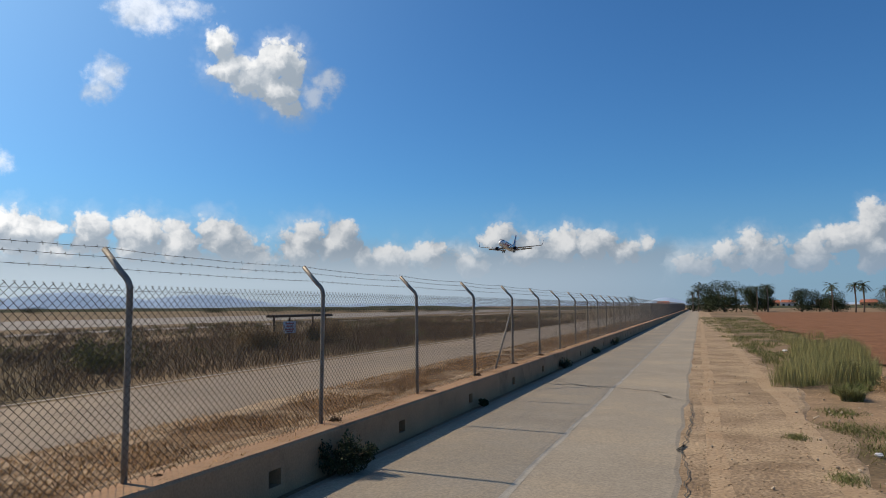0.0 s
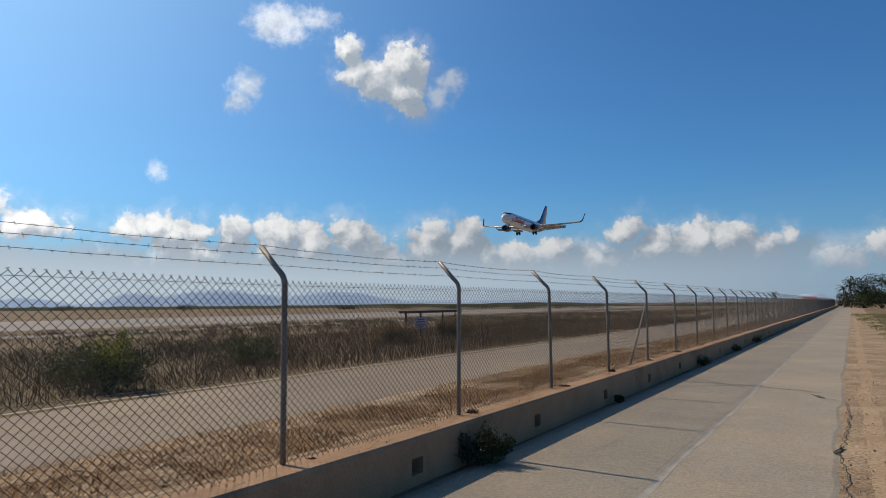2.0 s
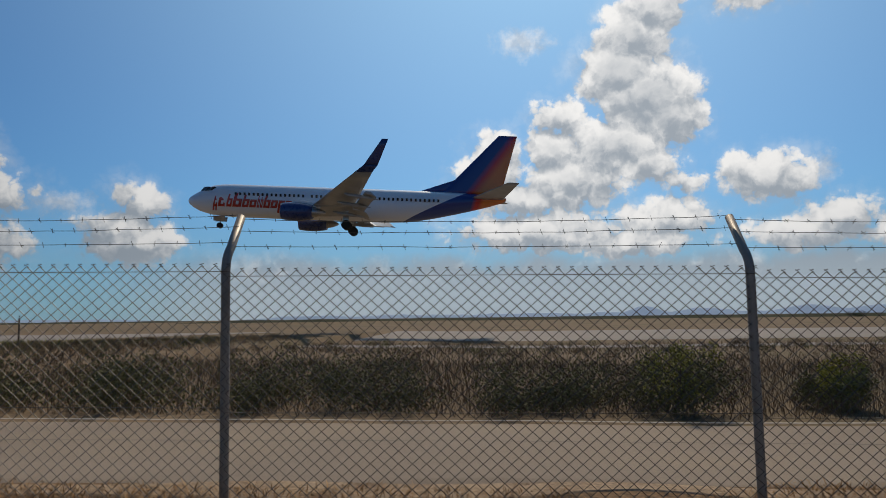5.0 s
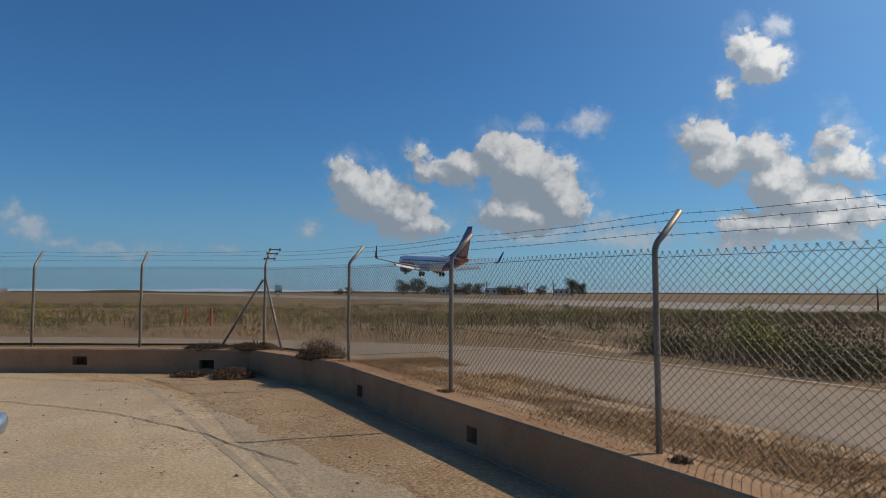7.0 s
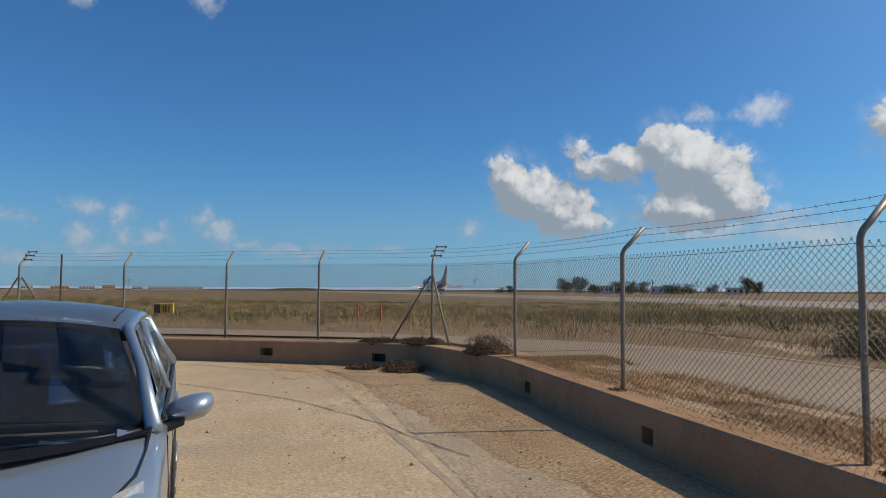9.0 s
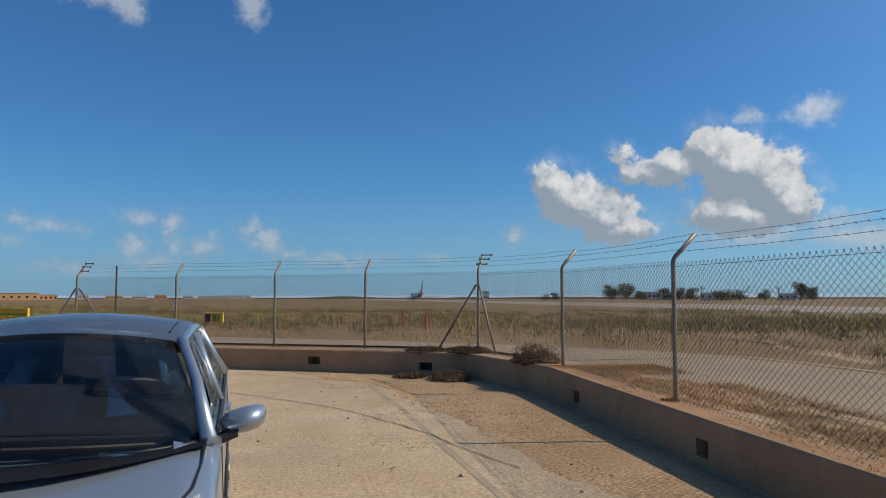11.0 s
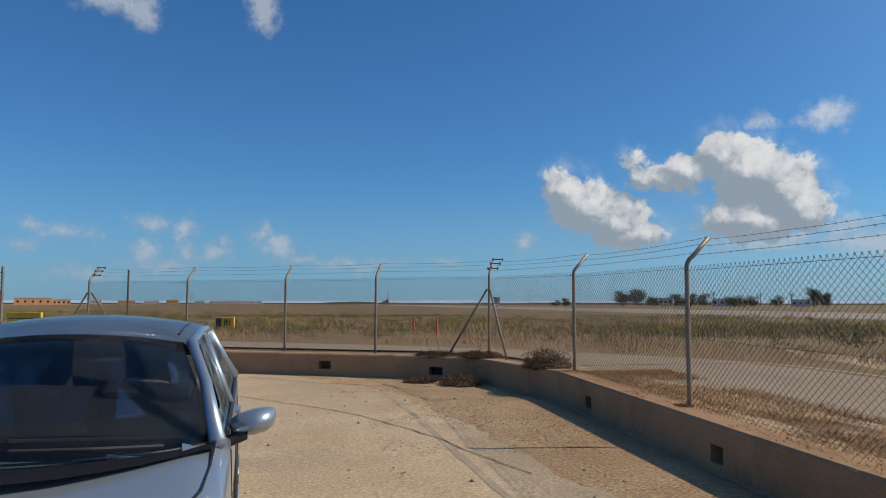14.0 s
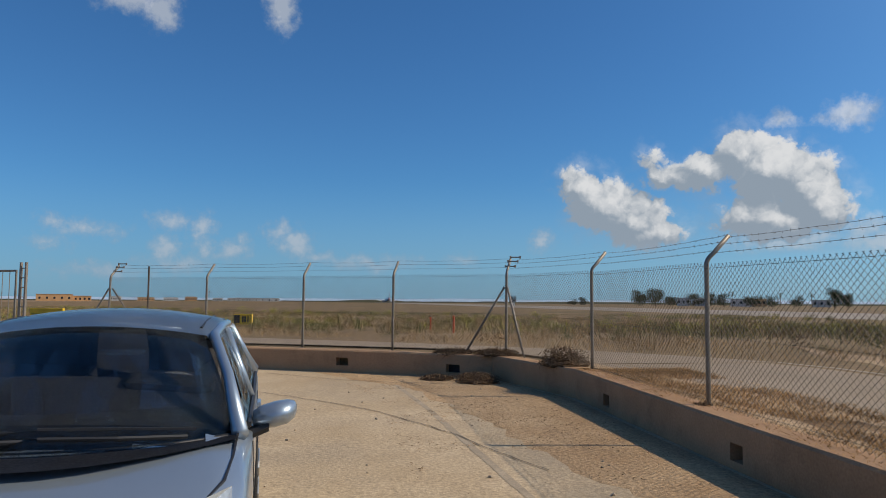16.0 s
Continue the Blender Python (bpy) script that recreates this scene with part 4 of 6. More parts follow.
def airliner():
    root = empty("airliner", Matrix.Identity(4), "white twin jet airliner with navy and orange tail, landing gear down", "airplane")

    def ring(s, w, top, bot, n=28):
        zc, h = (top + bot) / 2, (top - bot) / 2
        return [(w * math.sin(2 * math.pi * k / n), s - 19.6, zc + h * math.cos(2 * math.pi * k / n)) for k in range(n)]

    secs = [(0.0, 0.05, 3.25, 3.15), (0.25, 0.45, 3.62, 2.75), (0.7, 0.80, 3.95, 2.40), (1.4, 1.15, 4.35, 2.05), (2.2, 1.42, 4.80, 1.80), (3.0, 1.62, 5.12, 1.62),
            (4.2, 1.80, 5.30, 1.48), (5.5, 1.88, 5.36, 1.42)]
    secs += [(7 + 1.3 * k, 1.88, 5.36, 1.40) for k in range(14)]
    secs += [(26.0, 1.86, 5.36, 1.50), (28.0, 1.78, 5.35, 1.78), (30.0, 1.62, 5.33, 2.18), (32.0, 1.40, 5.30, 2.65), (34.0, 1.10, 5.24, 3.15), (36.0, 0.72, 5.12, 3.70),
             (37.4, 0.42, 5.0, 4.15), (38.1, 0.18, 4.85, 4.5)]
    bm = bmesh.new()
    loft(bm, [ring(*s) for s in secs])
    bmesh.ops.recalc_face_normals(bm, faces=bm.faces)
    body = part("fuselage", bm, M["livery"], root, smooth=True)
    # windows, doors, cockpit panes
    pane_me = None
    for side in (1, -1):
        for k in range(46):
            q = 6.2 + 0.53 * k
            if 14.6 < q < 15.2 or 17.6 < q < 18.0:
                continue
            if pane_me is None:
                bm = bmesh.new()
                box(bm, (0, 0, 0), (0.05, 0.24, 0.34), None, 0.02)
                first = part("cabin_window", bm, M["darkglass"], body)
                pane_me, w = first.data, first
            else:
                w = new("cabin_window", pane_me)
                w.parent = body
            w.matrix_local = Matrix.LocRotScale((side * 1.868, q - 19.6, 3.95), Euler((0, side * 0.28, 0)), None)
    for side in (1, -1):
        for (x0, s0, z0), (x1, s1, z1), h in (((0.06, 1.55, 4.42), (0.72, 1.75, 4.36), 0.48), ((0.78, 1.80, 4.34), (1.20, 2.45, 4.32), 0.50), ((1.24, 2.52, 4.32), (1.47, 3.15, 4.36), 0.42)):
            bm = bmesh.new()
            vs = [(side * x0, s0 - 19.6 - 0.05, z0), (side * x1 * 1.03, s1 - 19.6 - 0.05, z1), (side * x1 * 0.90, s1 - 19.6 + 0.30, z1 + h), (side * x0 * 0.9, s0 - 19.6 + 0.40, z0 + h)]
            q = [bm.verts.new(v) for v in vs] + [bm.verts.new((v[0] * 0.8, v[1] + 0.3, v[2] - 0.1)) for v in vs]
            bm.faces.new(q[:4])
            for i in range(4):
                bm.faces.new((q[i], q[4 + i], q[4 + (i + 1) % 4], q[(i + 1) % 4]))
            part("cockpit_window", bm, M["darkglass"], body)
    # red lettering shown as plain slanted strokes
    for side in (1, -1):
        bm = bmesh.new()
        run = 3.5
        for wd, lo, hi in ((0.55, -0.45, 1.2), (1.0, 0.0, 1.05), (0.7, 0.0, 1.45), (1.15, 0.0, 1.6), (0.85, 0.0, 1.4), (0.85, 0.0, 0.9), (0.32, 0.0, 1.4), (0.32, 0.0, 1.2), (0.85, 0.0, 1.4), (0.85, 0.0, 0.9), (0.8, -0.5, 0.9), (0.75, 0.0, 0.9)):
            for g0, g1, k0, k1 in ((0.0, 0.34, lo, hi), (0.66, 1.0, lo, min(hi, 0.95)), (0.3, 0.7, 0.0, 0.26), (0.3, 0.7, min(hi, 0.95) - 0.26, min(hi, 0.95))):
                last = None
                for j in range(6):
                    zz = k0 + (k1 - k0) * j / 5
                    z = 2.42 + zz
                    x = float(np.interp(run, [3, 4.2, 5.5], [1.66, 1.81, 1.88])) * math.sqrt(max(0.0, 1 - ((z - 3.38) / 1.98) ** 2)) + 0.03
                    pair = [bm.verts.new((side * x, run + wd * 0.9 * g - 19.6 + 0.22 * zz, z)) for g in (g0, g1)]
                    if last:
                        bm.faces.new((last[0], last[1], pair[1], pair[0]))
                    last = pair
            run += wd * 0.9 + 0.10
        part("side_mark", bm, M["planered"], body, "large slanted red strokes along the forward side")

    def foil(bm, root_c, tip_c, n=10, segs=6, thick=(0.13, 0.10)):
        """A tapered wing from a chord (leading point, chord length) to another."""
        (p0, c0), (p1, c1) = root_c, tip_c
        p0, p1 = Vector(p0), Vector(p1)
        up = Vector((0, 0, 1)) if abs(p1.x - p0.x) > abs(p1.z - p0.z) else Vector((1, 0, 0))
        rings = []
        for j in range(segs + 1):
            f = j / segs
            p, c, t = p0.lerp(p1, f), c0 + (c1 - c0) * f, thick[0] + (thick[1] - thick[0]) * f
            r = []
            for k in range(2 * n):
                a = math.pi * k / n
                u = 0.5 * (1 - math.cos(a))
                y = 5 * t * (0.2969 * math.sqrt(max(u, 0)) - 0.126 * u - 0.3516 * u * u + 0.2843 * u ** 3 - 0.1036 * u ** 4)
                r.append(p + Vector((0, c * u, 0)) + up * (y * c if k <= n else -y * c * 0.8))
            rings.append(r)
        loft(bm, rings)

    for side in (1, -1):
        bm = bmesh.new()
        foil(bm, ((side * 1.2, -5.6, 2.05), 6.8), ((side * 5.8, -3.2, 2.55), 4.4), thick=(0.13, 0.12))
        foil(bm, ((side * 5.8, -3.2, 2.55), 4.4), ((side * 16.9, 2.6, 4.0), 1.7), thick=(0.12, 0.10))
        bmesh.ops.recalc_face_normals(bm, faces=bm.faces)
        wing = part("wing", bm, M["planegrey"], root, smooth=True)
        bm = bmesh.new()
        foil(bm, ((side * 16.85, 2.55, 3.98), 1.7), ((side * 17.45, 3.5, 4.6), 1.35), segs=3, thick=(0.09, 0.08))
        foil(bm, ((side * 17.45, 3.5, 4.6), 1.35), ((side * 17.95, 5.2, 7.1), 0.6), segs=4, thick=(0.08, 0.07))
        bmesh.ops.recalc_face_normals(bm, faces=bm.faces)
        part("winglet", bm, M["planeblue"], wing, "upswept navy winglet", smooth=True)
        # lowered flaps and their fairings
        bm = bmesh.new()
        for a, b, ca in (((side * 2.1, 1.0, 1.85), (side * 5.6, 1.0, 2.2), 1.6), ((side * 6.0, 1.1, 2.25), (side * 12.0, 3.1, 3.0), 1.15)):
            a, b = Vector(a), Vector(b)
            rings = []
            for p in (a, b):
                rings.append([p, p + Vector((0, ca * 0.5, -0.02)), p + Vector((0, ca, -0.55)), p + Vector((0, ca * 0.5, -0.30)), p + Vector((0, 0, -0.18))])
            loft(bm, rings)
        bmesh.ops.recalc_face_normals(bm, faces=bm.faces)
        part("flap", bm, M["planegrey"], wing, smooth=False)
        for fx, fy, fz in ((4.4, 0.2, 1.95), (8.2, 1.2, 2.5), (11.2, 2.4, 2.9)):
            bm = bmesh.new()
            tube(bm, [(side * fx, fy - 1.6, fz - 0.05), (side * fx, fy - 0.6, fz - 0.28), (side * fx, fy + 0.8, fz - 0.42), (side * fx, fy + 2.1, fz - 0.62)], [0.05, 0.22, 0.20, 0.04], 8)
            part("flap_fairing", bm, M["planegrey"], wing, smooth=True)
        # engine
        bm = bmesh.new()
        n = 24
        prof = [(-9.35, 0.84), (-9.42, 0.93), (-9.3, 1.01), (-8.6, 1.10), (-7.6, 1.12), (-6.6, 1.02), (-5.9, 0.86), (-5.9, 0.72), (-6.4, 0.70)]
        inner = [(-9.35, 0.84), (-8.8, 0.78), (-8.5, 0.78)]

        def lathe(pr, close_end=False):
            rs = [[(side * 4.83 + r * math.cos(2 * math.pi * k / n), y + 2.3, 1.62 + r * (0.97 if math.sin(2 * math.pi * k / n) > 0 else 0.90) * math.sin(2 * math.pi * k / n)) for k in range(n)] for y, r in pr]
            loft(bm, rs, caps=False)
        lathe(prof)
        bmesh.ops.recalc_face_normals(bm, faces=bm.faces)
        eng = part("engine", bm, M["planeblue"], root, "navy engine nacelle", smooth=True)
        bm = bmesh.new()
        lathe(inner)
        lathe([(-9.43, 0.93), (-9.36, 0.83), (-9.3, 0.85)])
        part("intake_lip", bm, M["metal"], eng, "polished metal intake lip", smooth=True)
        bm = bmesh.new()
        lathe([(-8.62, 0.02), (-8.6, 0.80)])
        part("fan", bm, M["rubber"], eng, "dark fan face", smooth=True)
        bm = bmesh.new()
        lathe([(-6.2, 0.66), (-5.2, 0.46), (-4.6, 0.2), (-4.4, 0.02)])
        part("exhaust_cone", bm, M["metal"], eng, smooth=True)
        bm = bmesh.new()
        box(bm, (side * 4.83, -4.3, 2.55), (0.34, 3.2, 0.6), Matrix.Rotation(radians(-6), 3, "X"), 0.1)
        part("pylon", bm, M["planewhite"], eng)
        # tailplane
        bm = bmesh.new()
        foil(bm, ((side * 0.5, 14.2, 4.6), 3.9), ((side * 7.15, 18.1, 5.35), 1.3), thick=(0.10, 0.09))
        bmesh.ops.recalc_face_normals(bm, faces=bm.faces)
        part("tailplane", bm, M["planegrey"], root, smooth=True)
        # main gear
        gear = empty_part("main_gear", root)
        bm = bmesh.new()
        tube(bm, [(side * 2.86, 0, 0.55), (side * 2.95, -0.1, 2.4)], 0.12, 10)
        tube(bm, [(side * 2.86, 0, 0.9), (side * 1.6, -0.2, 2.0)], 0.06, 8)
        tube(bm, [(side * 2.3, 0, 0.56), (side * 3.4, 0, 0.56)], 0.09, 8)
        box(bm, (side * 3.12, -0.1, 1.55), (0.05, 0.7, 1.3), None, 0.02)
        part("strut", bm, M["metal"], gear, smooth=False)
        for wx in (2.42, 3.30):
            wheel(root=gear, x=side * wx, y=0.0, r=0.56, w=0.36)
    # fin with dorsal fillet, in three bands of colour
    bm = bmesh.new()
    foil(bm, ((0, 10.6, 5.05), 7.2), ((0, 17.4, 12.45), 2.2), segs=14, thick=(0.09, 0.08))
    foil(bm, ((0, 7.6, 5.15), 6.0), ((0, 12.4, 6.9), 2.2), segs=3, thick=(0.05, 0.05))
    bmesh.ops.recalc_face_normals(bm, faces=bm.faces)
    part("fin", bm, M["finlivery"], root, "tall navy fin with orange trailing half", smooth=True)
    # nose gear
    gear = empty_part("nose_gear", root)
    bm = bmesh.new()
    tube(bm, [(0, -15.6, 0.40), (0, -15.5, 1.7)], 0.08, 8)
    box(bm, (0.45, -15.6, 1.15), (0.03, 1.4, 0.6), Matrix.Rotation(0.3, 3, "Y"), 0.01)
    box(bm, (-0.45, -15.6, 1.15), (0.03, 1.4, 0.6), Matrix.Rotation(-0.3, 3, "Y"), 0.01)
    part("strut", bm, M["metal"], gear)
    for wx in (-0.2, 0.2):
        wheel(root=gear, x=wx, y=-15.6, r=0.34, w=0.2)
    for side in (1, -1):
        bm = bmesh.new()
        bmesh.ops.create_uvsphere(bm, u_segments=10, v_segments=6, radius=0.11, matrix=Matrix.Translation((side * 2.05, -6.35, 2.35)))
        part("landing_lamp", bm, M["landing"], root, "lit landing lamp in the wing root")
    return root


def empty_part(name, parent):
    bm = bmesh.new()
    box(bm, (0, 0, 2.2) if name == "main_gear" else (0, -15.5, 1.75), (0.5, 0.5, 0.3), None, 0.05)
    return part(name, bm, M["metal"], parent)


def wheel(root, x, y, r, w):
    bm = bmesh.new()
    n = 20
    prof = [(-w / 2, r * 0.55), (-w / 2, r * 0.85), (-w * 0.3, r), (w * 0.3, r), (w / 2, r * 0.85), (w / 2, r * 0.55)]
    loft(bm, [[(x + a, y + b * math.cos(2 * math.pi * k / n), r + b * math.sin(2 * math.pi * k / n)) for k in range(n)] for a, b in prof])
    bmesh.ops.recalc_face_normals(bm, faces=bm.faces)
    part("tyre", bm, M["rubber"], root, smooth=False)


plane = airliner()

# ---------------------------------------------------------------- parked car
# local space: x to its left side, y back from the nose, z up


def parked_car():
    root = empty("parked_car", Matrix.Identity(4), "silver blue metallic hatchback parked on the dusty road", "car")
    W = 0.835

    def side_x(z, s):
        """Half width at a height, narrowing to the roof and to both ends."""
        end = 1 - 0.16 * max(0.0, (0.7 - s) / 0.7) ** 2 - 0.03 * max(0.0, (s - 3.6) / 0.6) ** 2
        body = W * (1 - 0.10 * max(0.0, (0.35 - z) / 0.35)) if z < 0.95 else W - 0.06 * (z - 0.95) / 0.1 * 0.3 - 0.40 * (z - 0.95)
        return body * end

    def hood_z(s):
        return float(np.interp(s, [0.0, 0.06, 0.2, 0.45, 0.8, 1.15], [0.62, 0.70, 0.80, 0.90, 0.985, 1.05]))

    # lower shell up to the belt line, nose to tail
    ss = [0.0, 0.06, 0.2, 0.35, 0.5, 0.6, 0.66, 0.72, 0.78, 0.84, 0.9, 0.95, 1.0, 1.05, 1.1, 1.15, 1.5, 2.0, 2.6, 3.2, 3.7, 4.0, 4.15]
    rings = []
    for s in ss:
        top = hood_z(s) if s <= 1.15 else float(np.interp(s, [1.15, 2.6, 4.0, 4.15], [1.03, 1.05, 1.08, 1.0]))
        w0, w1 = side_x(0.3, s), side_x(0.75, s)
        bot = 0.22 if 0.2 < s < 3.9 else 0.34
        sh = min(side_x(top, s), w1)
        half = [(w0 * 0.92, bot), (w0, bot + 0.08), (w1 * 0.985, 0.5), (w1, min(0.74, top - 0.06)), (w1 * 0.985, top - 0.055), (sh * 0.95, top - 0.015), (sh * 0.80, top + 0.012),
                (sh * 0.45, top + 0.03), (0.0, top + 0.036)]
        rings.append([(x, s, z) for x, z in half] + [(-x, s, z) for x, z in half[-2::-1]])
    bm = bmesh.new()
    loft(bm, rings)
    bmesh.ops.recalc_face_normals(bm, faces=bm.faces)
    # open the deck between windscreen and tailgate
    gone = [f for f in bm.faces if f.normal.z > 0.6 and 1.09 - 0.29 * (1 - min(1.0, abs(f.calc_center_median().x) / 0.78) ** 2) < f.calc_center_median().y < 4.05 and abs(f.calc_center_median().x) < 0.76]
    bmesh.ops.delete(bm, geom=gone, context="FACES")
    # wheel arches
    body = part("body", bm, M["carpaint"], root, smooth=True)
    for s in (0.82, 3.42):
        for side in (1, -1):
            bm = bmesh.new()
            n = 22
            x1, x0 = side * (W * 0.985 + 0.008), side * (W - 0.30)
            loft(bm, [[(x, s + 0.355 * math.cos(2 * math.pi * k / n), 0.31 + 0.355 * math.sin(2 * math.pi * k / n)) for k in range(n)] for x in (x0, x1)])
            bmesh.ops.recalc_face_normals(bm, faces=bm.faces)
            part("wheel_arch", bm, M["cartrim"], body)
            bm = bmesh.new()
            prof = [(0.58, 0.20), (0.62, 0.29), (0.66, 0.315), (0.80, 0.315), (0.84, 0.29), (0.84, 0.20)]
            loft(bm, [[(side * a, s + b * math.cos(2 * math.pi * k / n), 0.315 + b * math.sin(2 * math.pi * k / n)) for k in range(n)] for a, b in prof])
            bmesh.ops.recalc_face_normals(bm, faces=bm.faces)
            wh = part("wheel", bm, M["rubber"], root)
            bm = bmesh.new()
            for k in range(5):
                a = 2 * math.pi * k / 5
                box(bm, (side * 0.843, s + 0.10 * math.cos(a), 0.315 + 0.10 * math.sin(a)), (0.02, 0.19, 0.06), Matrix.Rotation(a, 3, "X"), 0.006)
            part("rim", bm, M["metal"], wh)
    # greenhouse lines: windscreen base, its top, roof, tailgate; s, half width, z
    base_l, top_l = (0.78, 1.14, 1.035), (0.545, 1.93, 1.425)

    def arch(s, w, z, crown, k=9, bow=0.10):
        return [(w * (1 - 2 * i / (k - 1)), s - bow * (1 - (1 - 2 * i / (k - 1)) ** 2), z + crown * (1 - (1 - 2 * i / (k - 1)) ** 2)) for i in range(k)]

    lower, upper = arch(base_l[1], base_l[0] - 0.02, base_l[2], -0.015, 13, 0.38), arch(top_l[1], top_l[0], top_l[2], 0.055, 13)

    def pane(name, a, b, mat, parent, thick=0.006, label=""):
        bm = bmesh.new()
        rows = 5
        A = [[Vector(p).lerp(Vector(q), j / (rows - 1)) for p, q in zip(a, b)] for j in range(rows)]
        for r, row in enumerate(A):
            bow = 0.03 * math.sin(math.pi * r / (rows - 1))
            for p in row:
                p.z += bow * 0.7
                p.y -= bow * 0.3
        vs = [[bm.verts.new(p) for p in row] for row in A]
        for r0, r1 in zip(vs, vs[1:]):
            for i in range(len(r0) - 1):
                bm.faces.new((r0[i], r0[i + 1], r1[i + 1], r1[i]))
        bmesh.ops.solidify(bm, geom=bm.faces, thickness=thick)
        bmesh.ops.recalc_face_normals(bm, faces=bm.faces)
        o = part(name, bm, mat, parent, label, smooth=True)
        o.visible_shadow = False
        return o

    pane("windscreen", lower, upper, M["glass"], root, label="tinted windscreen")
    # roof shell
    bm = bmesh.new()
    rs = []
    for s, w, z, c in ((1.90, 0.56, 1.425, 0.055), (2.0, 0.58, 1.455, 0.06), (2.2, 0.59, 1.485, 0.062), (2.6, 0.595, 1.505, 0.062), (3.1, 0.59, 1.49, 0.06), (3.6, 0.57, 1.44, 0.05), (3.85, 0.55, 1.39, 0.04)):
        row = arch(s, w, z, c, 13)
        fade = (s - 1.9) / 0.3
        row = [(x, s + (y - s) * max(0.0, 1 - fade), zz) for x, y, zz in row]
        rs.append([(w + 0.045, row[0][1] + 0.02, z - 0.065)] + row + [(-w - 0.045, row[0][1] + 0.02, z - 0.065)])
    vs = [[bm.verts.new(p) for p in r] for r in rs]
    for a, b in zip(vs, vs[1:]):
        for i in range(len(a) - 1):
            bm.faces.new((a[i], a[i + 1], b[i + 1], b[i]))
    bmesh.ops.solidify(bm, geom=bm.faces, thickness=0.02)
    bmesh.ops.recalc_face_normals(bm, faces=bm.faces)
    roof = part("roof", bm, M["carpaint"], root, smooth=True)
    for side in (1, -1):
        bm = bmesh.new()
        tube(bm, [(side * 0.525, 1.98, 1.464), (side * 0.535, 2.3, 1.500), (side * 0.54, 2.8, 1.513), (side * 0.53, 3.4, 1.470)], 0.008, 6)
        part("roof_gutter", bm, M["cartrim"], roof, "black roof joint strip")
        # pillars
        bm = bmesh.new()
        tube(bm, [(side * 0.775, 1.08, 1.03), (side * 0.70, 1.50, 1.245), (side * 0.60, 1.93, 1.425), (side * 0.615, 2.3, 1.462), (side * 0.62, 2.9, 1.462), (side * 0.60, 3.6, 1.40)], [0.038, 0.028, 0.028, 0.028, 0.028, 0.035], 8)
        tube(bm, [(side * 0.80, 2.30, 1.03), (side * 0.635, 2.42, 1.44)], 0.026, 8)
        tube(bm, [(side * 0.79, 3.75, 1.05), (side * 0.605, 3.50, 1.42)], 0.04, 8)
        tube(bm, [(side * 0.79, 4.02, 1.05), (side * 0.58, 3.80, 1.38)], 0.04, 8)
        part("pillar", bm, M["carpaint"], root, smooth=True)
        for s0, s1, t0, t1 in ((1.45, 2.28, 1.98, 2.40), (2.36, 3.62, 2.46, 3.42)):
            a = [(side * 0.80, s0 + (s1 - s0) * i / 4, 1.035) for i in range(5)]
            b = [(side * 0.635, t0 + (t1 - t0) * i / 4, 1.43) for i in range(5)]
            pane("side_window", a, b, M["glass"], root)
        bm = bmesh.new()
        tube(bm, [(side * 0.805, 1.35, 1.03), (side * 0.81, 2.3, 1.04), (side * 0.805, 3.65, 1.055)], 0.014, 6)
        part("window_seal", bm, M["cartrim"], root)
        for hs, hz in ((2.05, 0.88), (3.05, 0.90)):
            bm = bmesh.new()
            box(bm, (side * 0.84, hs, hz), (0.03, 0.20, 0.035), None, 0.01)
            part("door_handle", bm, M["carpaint"], root)
        bm = bmesh.new()
        for s in (1.30, 2.33, 3.3):
            tube(bm, [(side * 0.832, s, 0.40), (side * 0.836, s, 0.7), (side * 0.826, s, 0.96)], 0.004, 4)
        part("door_gap", bm, M["cartrim"], root)
        # mirror
        bm = bmesh.new()
        rr = []
        for x, w, h, dy in ((0.82, 0.05, 0.045, 0.0), (0.86, 0.085, 0.068, 0.0), (0.93, 0.10, 0.078, -0.01), (0.99, 0.095, 0.072, 0.0), (1.025, 0.065, 0.052, 0.03), (1.038, 0.02, 0.018, 0.05)):
            rr.append([(side * x, 1.50 + dy + w * math.cos(2 * math.pi * k / 14), 1.04 + (x - 0.86) * 0.18 + 0.82 * h * math.sin(2 * math.pi * k / 14)) for k in range(14)])
        loft(bm, rr)
        bmesh.ops.recalc_face_normals(bm, faces=bm.faces)
        mir = part("mirror", bm, M["carpaint"], root, "rounded silver door mirror", smooth=True)
        bm = bmesh.new()
        rr = [[(side * x, 1.45 + 0.05 * math.cos(2 * math.pi * k / 8), z + 0.03 * math.sin(2 * math.pi * k / 8)) for k in range(8)] for x, z in ((0.79, 0.965), (0.84, 0.98), (0.90, 1.005))]
        loft(bm, rr)
        part("mirror_arm", bm, M["cartrim"], mir)
        # headlamp
        bm = bmesh.new()
        q = [(0.50, 0.10, 0.66), (0.66, 0.14, 0.68), (0.775, 0.36, 0.78), (0.765, 0.58, 0.905), (0.68, 0.46, 0.895), (0.54, 0.24, 0.80)]
        top = [bm.verts.new((side * x, y - 0.015, z + 0.03)) for x, y, z in q]
        low = [bm.verts.new((side * x * 0.96, y + 0.08, z - 0.03)) for x, y, z in q]
        bm.faces.new(top)
        for i in range(6):
            bm.faces.new((top[i], low[i], low[(i + 1) % 6], top[(i + 1) % 6]))
        bm.faces.new(low[::-1])
        bmesh.ops.recalc_face_normals(bm, faces=bm.faces)
        lamp = part("headlamp", bm, M["chromelamp"], root, "pale headlamp with amber indicator")
        bm = bmesh.new()
        bmesh.ops.create_uvsphere(bm, u_segments=10, v_segments=6, radius=0.045, matrix=Matrix.Translation((side * 0.70, 0.33, 0.80)))
